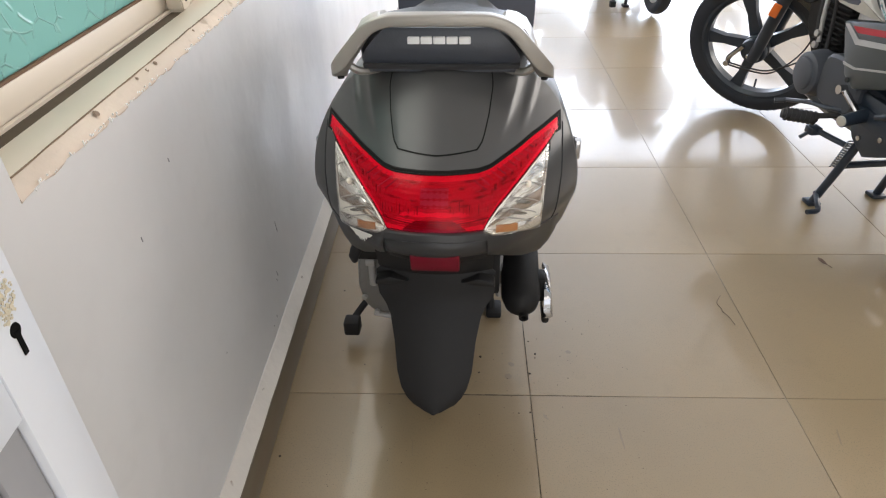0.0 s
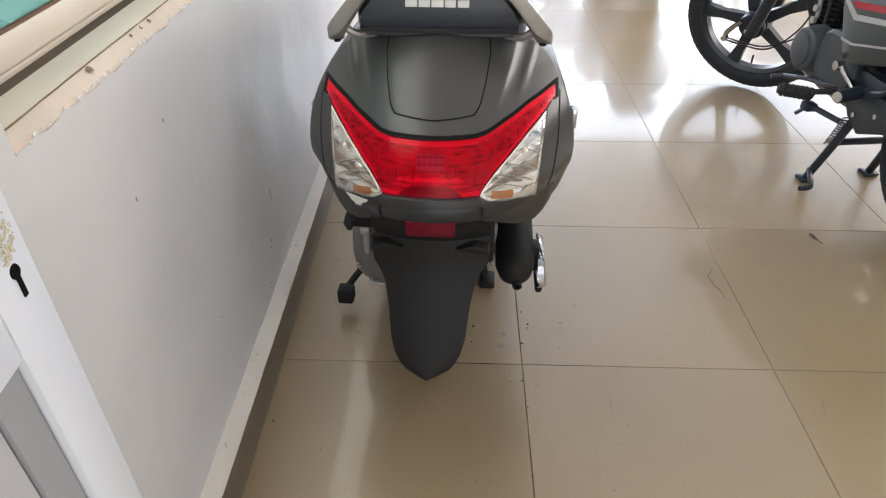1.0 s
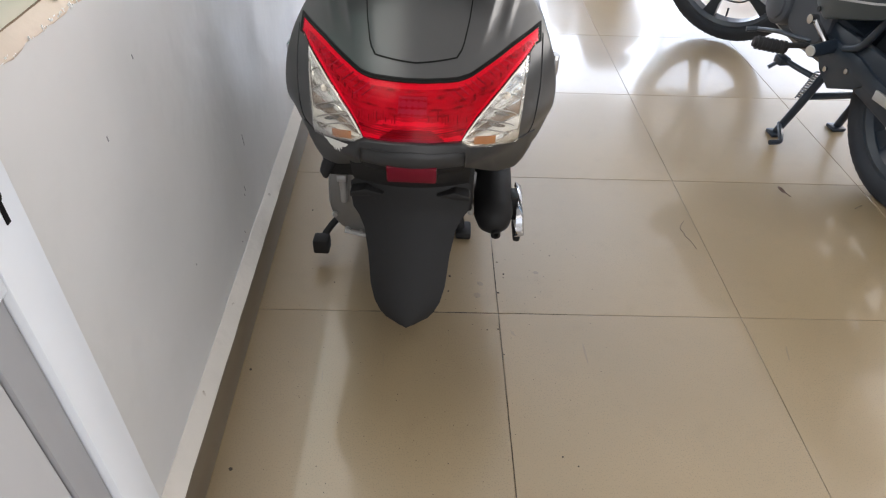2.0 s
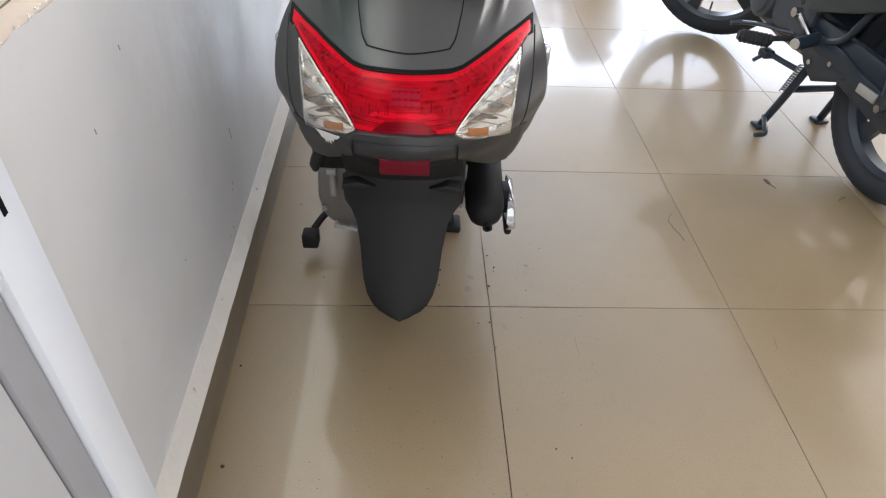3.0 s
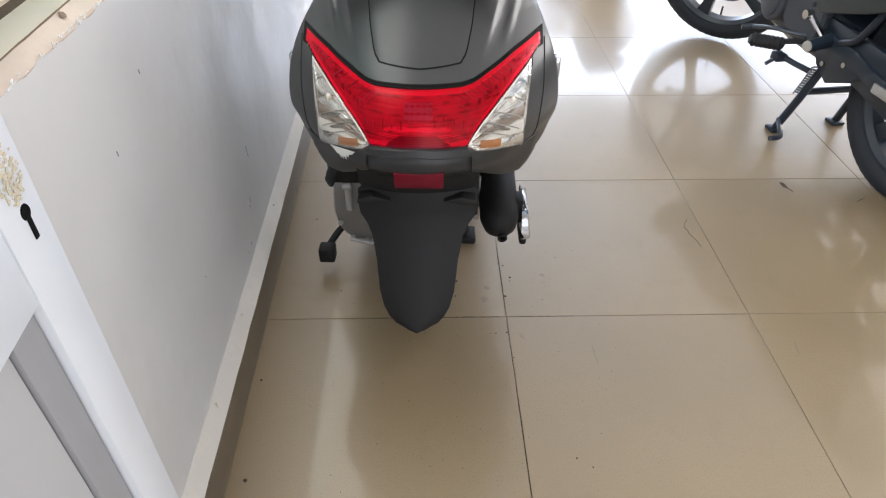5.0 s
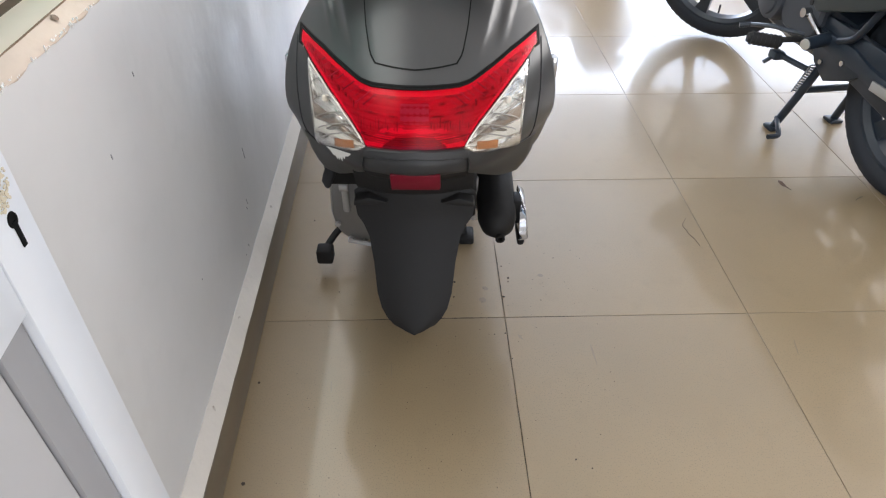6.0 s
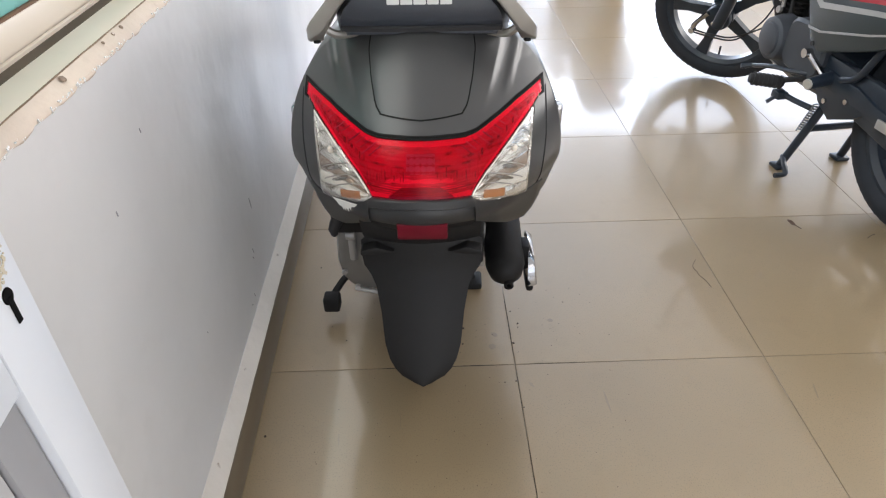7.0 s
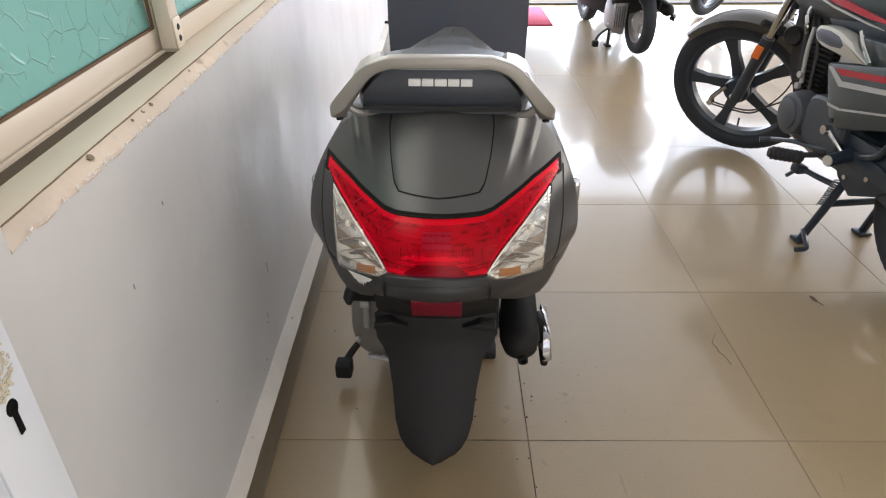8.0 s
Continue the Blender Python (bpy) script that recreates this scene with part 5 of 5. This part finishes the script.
    for y, z in ((0.245, 0.318), (0.335, 0.285)):
        part("bolt", moved(lathe([(-0.006, 0), (-0.006, 0.009), (0.0, 0.010)], 6), pose(-0.123, y, z)), CHROME, b)
    part("gear_lever", join(tube([(-0.13, 0.44, 0.335), (-0.14, 0.52, 0.318), (-0.145, 0.60, 0.304), (-0.15, 0.72, 0.268)], 0.008, 8), tube([(-0.15, 0.72, 0.268), (-0.185, 0.735, 0.262)], 0.010, 8, 1)), BIKE_BLACK, b)
    part("brake_rod", join(tube([(-0.140, 0.455, 0.402), (-0.140, 0.415, 0.385), (-0.138, 0.365, 0.360)], 0.0105, 12, 1), moved(lathe([(-0.014, 0), (-0.014, 0.015), (0.014, 0.015), (0.014, 0)], 14), pose(-0.145, 0.455, 0.402))), CHROME, b, "bright tubular link")
    part("pillion_stay", tube([(-0.120, 0.30, 0.368), (-0.125, 0.235, 0.40), (-0.130, 0.19, 0.47), (-0.12, 0.14, 0.58)], 0.011, 10), BIKE_BLACK, b)
    side_stand = part("side_stand", join(tube([(-0.115, 0.39, 0.235), (-0.13, 0.455, 0.235), (-0.14, 0.525, 0.235)], 0.010, 8), box(-0.165, -0.125, 0.505, 0.55, 0.218, 0.246, 0.006), tube([(-0.15, 0.53, 0.228), (-0.185, 0.53, 0.205)], 0.007, 6, 1)), BIKE_BLACK, b, "side stand folded up")
    cs = part("centre_stand", join(tube([(-0.10, 0.345, 0.285), (-0.118, 0.385, 0.14), (-0.140, 0.418, 0.012)], 0.014, 10), tube([(0.10, 0.345, 0.285), (0.105, 0.40, 0.14), (0.112, 0.445, 0.012)], 0.014, 10), tube([(-0.112, 0.382, 0.165), (0.104, 0.385, 0.165)], 0.012, 10, 1),
                                   box(-0.165, -0.120, 0.395, 0.445, 0.0, 0.014, 0.005), box(0.085, 0.135, 0.42, 0.47, 0.0, 0.014, 0.005), tube([(-0.140, 0.418, 0.045), (-0.165, 0.36, 0.035), (-0.175, 0.335, 0.022), (-0.215, 0.33, 0.022)], 0.009, 8)), BIKE_BLACK, b, "black centre stand holding the bike upright")
    turns = [(-0.126 + 0.008 * math.cos(k * 0.8), 0.360 + 0.040 * k / 90 + 0.008 * math.sin(k * 0.8), 0.262 - 0.110 * k / 90) for k in range(91)]
    part("stand_spring", tube(turns, 0.0026, 6, 1), material("dull_spring", (0.15, 0.15, 0.16), 0.45, metal=0.5), cs, "grey coil spring along the stand leg")
    part("exhaust", tube([(0.05, 0.80, 0.52), (0.10, 0.84, 0.36), (0.14, 0.60, 0.24), (0.15, 0.20, 0.26), (0.16, -0.25, 0.32)], 0.03, 12), CHROME, b)
    part("handlebar", tube([(-0.34, -0.04, 0.10), (-0.18, 0.0, 0.10), (-0.08, 0.02, 0.03), (0.08, 0.02, 0.03), (0.18, 0, 0.10), (0.34, -0.04, 0.10)], 0.011, 10), BIKE_BLACK, b, at=steer @ Matrix.Translation(up * 0.74))
    part("headlamp", moved(lathe([(-0.10, 0.0), (-0.09, 0.05), (-0.02, 0.085), (0.03, 0.09), (0.04, 0.07), (0.045, 0)], 24, "y"), pose(0, 0.10, 0.0)), BIKE_BLACK, b, at=steer @ Matrix.Translation(up * 0.62))
    return b


motorcycle = make_bike()

# ---- the far end by the shop front ----
make_scooter(pose(1.14, 3.46, 0, 0, 0, 6), "dark slate scooter parked near the shop front", False)
other = copy_thing(motorcycle, pose(3.34, 4.80, 0, 0, 0, 90))
tagged(other, "black motorcycle parked along the glazed shop front", group="parked motorcycles")
third = copy_thing(motorcycle, pose(0.0, 4.92, 0, 0, 0, -90))
tagged(third, "black motorcycle parked beside a red mat", group="parked motorcycles")
tagged(motorcycle, group="parked motorcycles")
mat = new("door_mat", mesh_of(box(-0.25, 0.69, 4.48, 5.26, 0.0, 0.010, 0.004), "door_mat"))
mat.data.materials.append(MAT_RED)
tagged(mat, "flat red woven mat on the tiled floor", "mat")
front_glass = thing("door_2", pose(0, 0, 0), "glazed shop front doors in thin grey metal frames", "door", kind="structure")
part("track", box(X_WALL, X_RIGHT - 0.3, 5.40, 5.46, 0.0, 0.022, 0.004), material("grey_track", (0.12, 0.12, 0.12), 0.4, metal=0.5), front_glass)
for x in (-0.26, 1.02, 2.42, 3.82):
    leaf = part("door_frame", join(box(x, x + 1.2, 5.51, 5.55, 0.05, 0.085, 0.003), box(x, x + 0.04, 5.51, 5.55, 0.085, 2.02, 0.003), box(x + 1.16, x + 1.2, 5.51, 5.55, 0.085, 2.02, 0.003), box(x, x + 1.2, 5.51, 5.55, 2.02, 2.06, 0.003)), material("grey_metal", (0.35, 0.35, 0.35), 0.4, metal=0.6), front_glass)
    g = part("pane", box(x + 0.04, x + 1.16, 5.527, 5.533, 0.085, 2.02), GLASS, leaf)
    g.visible_shadow = False
    part("lock", box(x + 0.42, x + 0.47, 5.495, 5.51, 0.045, 0.09, 0.006), CHROME, leaf)

# ---- the open door beside the window wall ----
door = thing("door_1", pose(-0.0666, 0.0115, -0.0205, -1.5, 0, 5), "white enamelled door leaf with recessed grey panel, standing open", "door", kind="structure")
DX, DY = -0.42, -0.768
BY = -0.812
part("stile", box(DX - 0.055, DX, BY, DY, 0.01, 2.05, 0.0015), DOOR_WHITE, door)
part("stile", box(DX - 0.055, DX, DY - 0.82, DY - 0.776, 0.01, 2.05, 0.0015), DOOR_WHITE, door)
part("lock_rail", box(DX - 0.054, DX - 0.0008, DY - 0.7755, BY - 0.0005, 0.849, 0.99, 0.001), DOOR_WHITE, door)
part("top_rail", box(DX - 0.054, DX - 0.0008, DY - 0.7755, BY - 0.0005, 1.98, 2.05, 0.001), DOOR_WHITE, door)
part("bottom_rail", box(DX - 0.054, DX - 0.0008, DY - 0.7755, BY - 0.0005, 0.01, 0.12, 0.001), DOOR_WHITE, door)
# a darker grey strip fills the recess edge beside the stile
part("bead", box(DX - 0.033, DX - 0.006, BY - 0.030, BY - 0.001, 0.121, 0.848, 0.001), material("grey_strip", (0.27, 0.27, 0.28), 0.45, vary=0.04), door, "darker grey strip between stile and panel")
part("panel", box(DX - 0.046, DX - 0.009, DY - 0.7755, BY - 0.0320, 0.12, 0.848), DOOR_GREY, door, "pale grey recessed panel")
part("panel", box(DX - 0.046, DX - 0.034, DY - 0.7755, BY - 0.0005, 0.99, 1.98), DOOR_GREY, door, "pale grey recessed panel")
part("keyhole", join(moved(lathe([(0, 0), (0.0008, 0.0045), (0.0, 0.005)], 16), pose(DX, -0.7875, 0.897)), box(DX, DX + 0.0008, -0.7895, -0.7855, 0.879, 0.896)), material("keyhole_dark", (0.004, 0.004, 0.004), 0.95, spec=0.1), door, "black keyhole")
rnd = random.Random(9)
bm = bmesh.new()
for k in range(170):
    a, r = rnd.uniform(0, 6.28), rnd.uniform(0, 1) ** 0.6
    s = rnd.uniform(0.0004, 0.0014)
    bm = join(bm, moved(prism([(s * (1 + 0.5 * rnd.random()) * math.cos(q), s * (0.6 + rnd.random()) * math.sin(q)) for q in (0, 1.2, 2.3, 3.5, 4.6, 5.5)], 0.0, 0.0004), pose(DX + 0.00005 * (k % 13), -0.789 + 0.014 * r * math.cos(a), 0.922 + 0.018 * r * math.sin(a))))
ob = part("chipped_paint", bm, material("bare_wood", (0.56, 0.50, 0.38), 0.9, vary=0.15), door, "worn patch of chipped paint showing tan wood")
ob["kind"] = "stuff"

# ---- litter and marks on the floor and wall ----
leaf_path = spline([(0.930, 0.572, 0.006), (0.926, 0.560, 0.010), (0.934, 0.548, 0.005), (0.940, 0.538, 0.004), (0.945, 0.518, 0.006)], 5)
leaf = new("dry_leaf", mesh_of(sweep(leaf_path, lambda f: [(a * (0.3 + 2.2 * math.sin(3.14 * min(1, f * 1.15)) ** 2 * (1 - 0.6 * f)), b) for a, b in ((-0.004, 0.0008), (0, 0), (0.004, 0.0012), (0.004, 0.0020), (0, 0.001), (-0.004, 0.0016))]), "dry_leaf"))
leaf.data.materials.append(material("dry_leaf", (0.10, 0.06, 0.04), 0.8, vary=0.2))
tagged(leaf, "small curled dark brown dry leaf on the tiles", "leaf")
thread = new("thread", mesh_of(tube([(0.573, 0.388, 0.0015), (0.556, 0.362, 0.0012), (0.552, 0.346, 0.002), (0.558, 0.330, 0.0012), (0.556, 0.318, 0.0012), (0.566, 0.294, 0.0015), (0.571, 0.262, 0.0012)], 0.0007, 6, 5), "thread"))
thread.data.materials.append(material("dark_thread", (0.13, 0.10, 0.08), 0.9))
tagged(thread, "loose dark thread lying on the tiled floor", "thread")
sliver = new("sliver", mesh_of(tube([(1.126, 0.469, 0.0015), (1.142, 0.480, 0.002), (1.156, 0.486, 0.0015)], 0.0012, 6, 3), "sliver"))
sliver.data.materials.append(material("dark_thread", (0.14, 0.11, 0.09), 0.9))
tagged(sliver, "thin dark sliver lying on the tiled floor", "debris")
rnd = random.Random(21)
bm = bmesh.new()
spots = [(0.010, 0.189, 1.2), (0.024, 0.142, 1.6), (0.022, 0.128, 1.0), (0.005, 0.072, 1.7), (-0.117, 0.130, 2.0), (-0.121, 0.074, 1.3), (0.097, 0.058, 0.8), (0.155, 0.220, 0.9), (-0.512, 0.402, 1.3), (-0.411, 0.099, 1.1),
         (-0.542, -0.425, 2.2), (-0.559, -0.185, 1.6), (0.100, -0.390, 1.2), (0.128, -0.410, 1.0), (-0.004, -0.052, 1.2), (-0.030, -0.055, 1.0), (0.004, -0.13, 1.0)]
spots += [(rnd.uniform(-0.5, 0.25), rnd.uniform(-0.5, 0.3), rnd.uniform(0.25, 0.6)) for k in range(170)]
for x, y, s in spots:
    r = 0.0019 * s
    bm = join(bm, moved(loft([[(r * q * rnd.uniform(0.7, 1.2) * math.cos(a), r * q * rnd.uniform(0.6, 1.1) * math.sin(a), z) for a in (0.2, 1.3, 2.4, 3.4, 4.5, 5.4)] for q, z in ((1, 0), (0.9, r * 0.5), (0.4, r * 0.8))]), pose(x, y, 0.0001, 0, 0, rnd.uniform(0, 360))))
grit = new("floor_grit", mesh_of(bm, "floor_grit"))
grit.data.materials.append(material("dark_grit", (0.06, 0.045, 0.035), 0.9))
tagged(grit, "scattered dark crumbs of grit on the tiles", "grit", kind="stuff")
bm = bmesh.new()
for y, z, l, tilt in ((0.216, 0.345, 0.030, 8), (0.160, 0.248, 0.016, 14), (0.150, 0.236, 0.010, 30), (-0.335, 0.67, 0.008, 5), (-0.20, 0.725, 0.007, 10), (-0.19, 0.32, 0.003, 0), (0.10, 0.165, 0.009, 20), (0.07, 0.16, 0.006, 60)):
    bm = join(bm, moved(box(0, 0.0006, -0.0011, 0.0011, -l / 2, l / 2), pose(X_WALL, y, z, tilt, 0, 0)))
scuffs = part("scuff_marks", bm, material("scuff", (0.30, 0.30, 0.31), 0.8), wall_w, "short dark scuff marks")
scuffs["kind"] = "stuff"

STAIN = material("tile_stain", (0.245, 0.19, 0.125), 0.5, vary=0.12, scale=80)
rnd = random.Random(33)
for x, y, a, b, turn in ((0.192, -0.12, 0.0025, 0.035, 2), (0.669, -0.112, 0.003, 0.030, -12), (-0.049, 0.062, 0.010, 0.012, 20), (-0.040, 0.105, 0.007, 0.010, 50), (0.110, 0.150, 0.009, 0.007, 10), (0.030, -0.065, 0.004, 0.012, 30), (-0.40, -0.20, 0.0015, 0.02, 5), (-0.27, -0.16, 0.001, 0.03, 3)):
    n = 14
    outline = [(a * math.cos(6.283 * i / n) * rnd.uniform(0.55, 1.15), b * math.sin(6.283 * i / n) * rnd.uniform(0.6, 1.1)) for i in range(n)]
    st = part("floor_stain", moved(prism(outline, 0.0, 0.00025, axes="xy"), pose(x, y, 0.0, 0, 0, turn)), STAIN, floor)

# dirt packed into the joints where wheels and feet cross them
JOINT_DIRT = material("joint_dirt", (0.05, 0.04, 0.03), 0.9, vary=0.2, scale=60)
for x0, y0, x1, y1, w in ((-0.34, 0, -0.015, 0, 0.0016), (0.03, 0, 0.17, 0, 0.0008), (0, 0.03, 0, 0.26, 0.0015), (0, -0.52, 0, -0.20, 0.0008), (0, -0.17, 0, -0.02, 0.0006)):
    n = 40
    side = [(x0 + (x1 - x0) * k / n, y0 + (y1 - y0) * k / n, w * rnd.uniform(0.35, 1.2) * min(1, 0.15 + 5 * k / n, 0.15 + 5 * (n - k) / n)) for k in range(n + 1)]
    u, v = ((0, 1), (1, 0))[y0 != y1]
    edge = [(x + u * d, y + v * d) for x, y, d in side] + [(x - u * d * 0.6, y - v * d * 0.6) for x, y, d in reversed(side)]
    part("joint_dirt", prism(edge, 0.0, 0.0003, axes="xy"), JOINT_DIRT, floor, "dark dirt packed in a tile joint")

# ---- floor tiles ----
T, GAP = 0.6, 0.0009
me = mesh_of(box(-T / 2 + GAP, T / 2 - GAP, -T / 2 + GAP, T / 2 - GAP, -0.010, 0.0, 0.0006, 1), "tile")
me.materials.append(TILE)
strip = mesh_of(box(-0.07 + GAP, 0.07 - GAP, -T / 2 + GAP, T / 2 - GAP, -0.010, 0.0, 0.0006, 1), "cut_tile")
strip.materials.append(TILE)
for j in range(-5, 9):
    t = new("tile", strip)
    t.parent = floor
    t.matrix_local = pose(-T - 0.07, T * (j + 0.5), 0)
for i in range(-1, 9):
    for j in range(-5, 9):
        t = new("tile", me)
        t.parent = floor
        t.matrix_local = pose(T * (i + 0.5), T * (j + 0.5), 0)
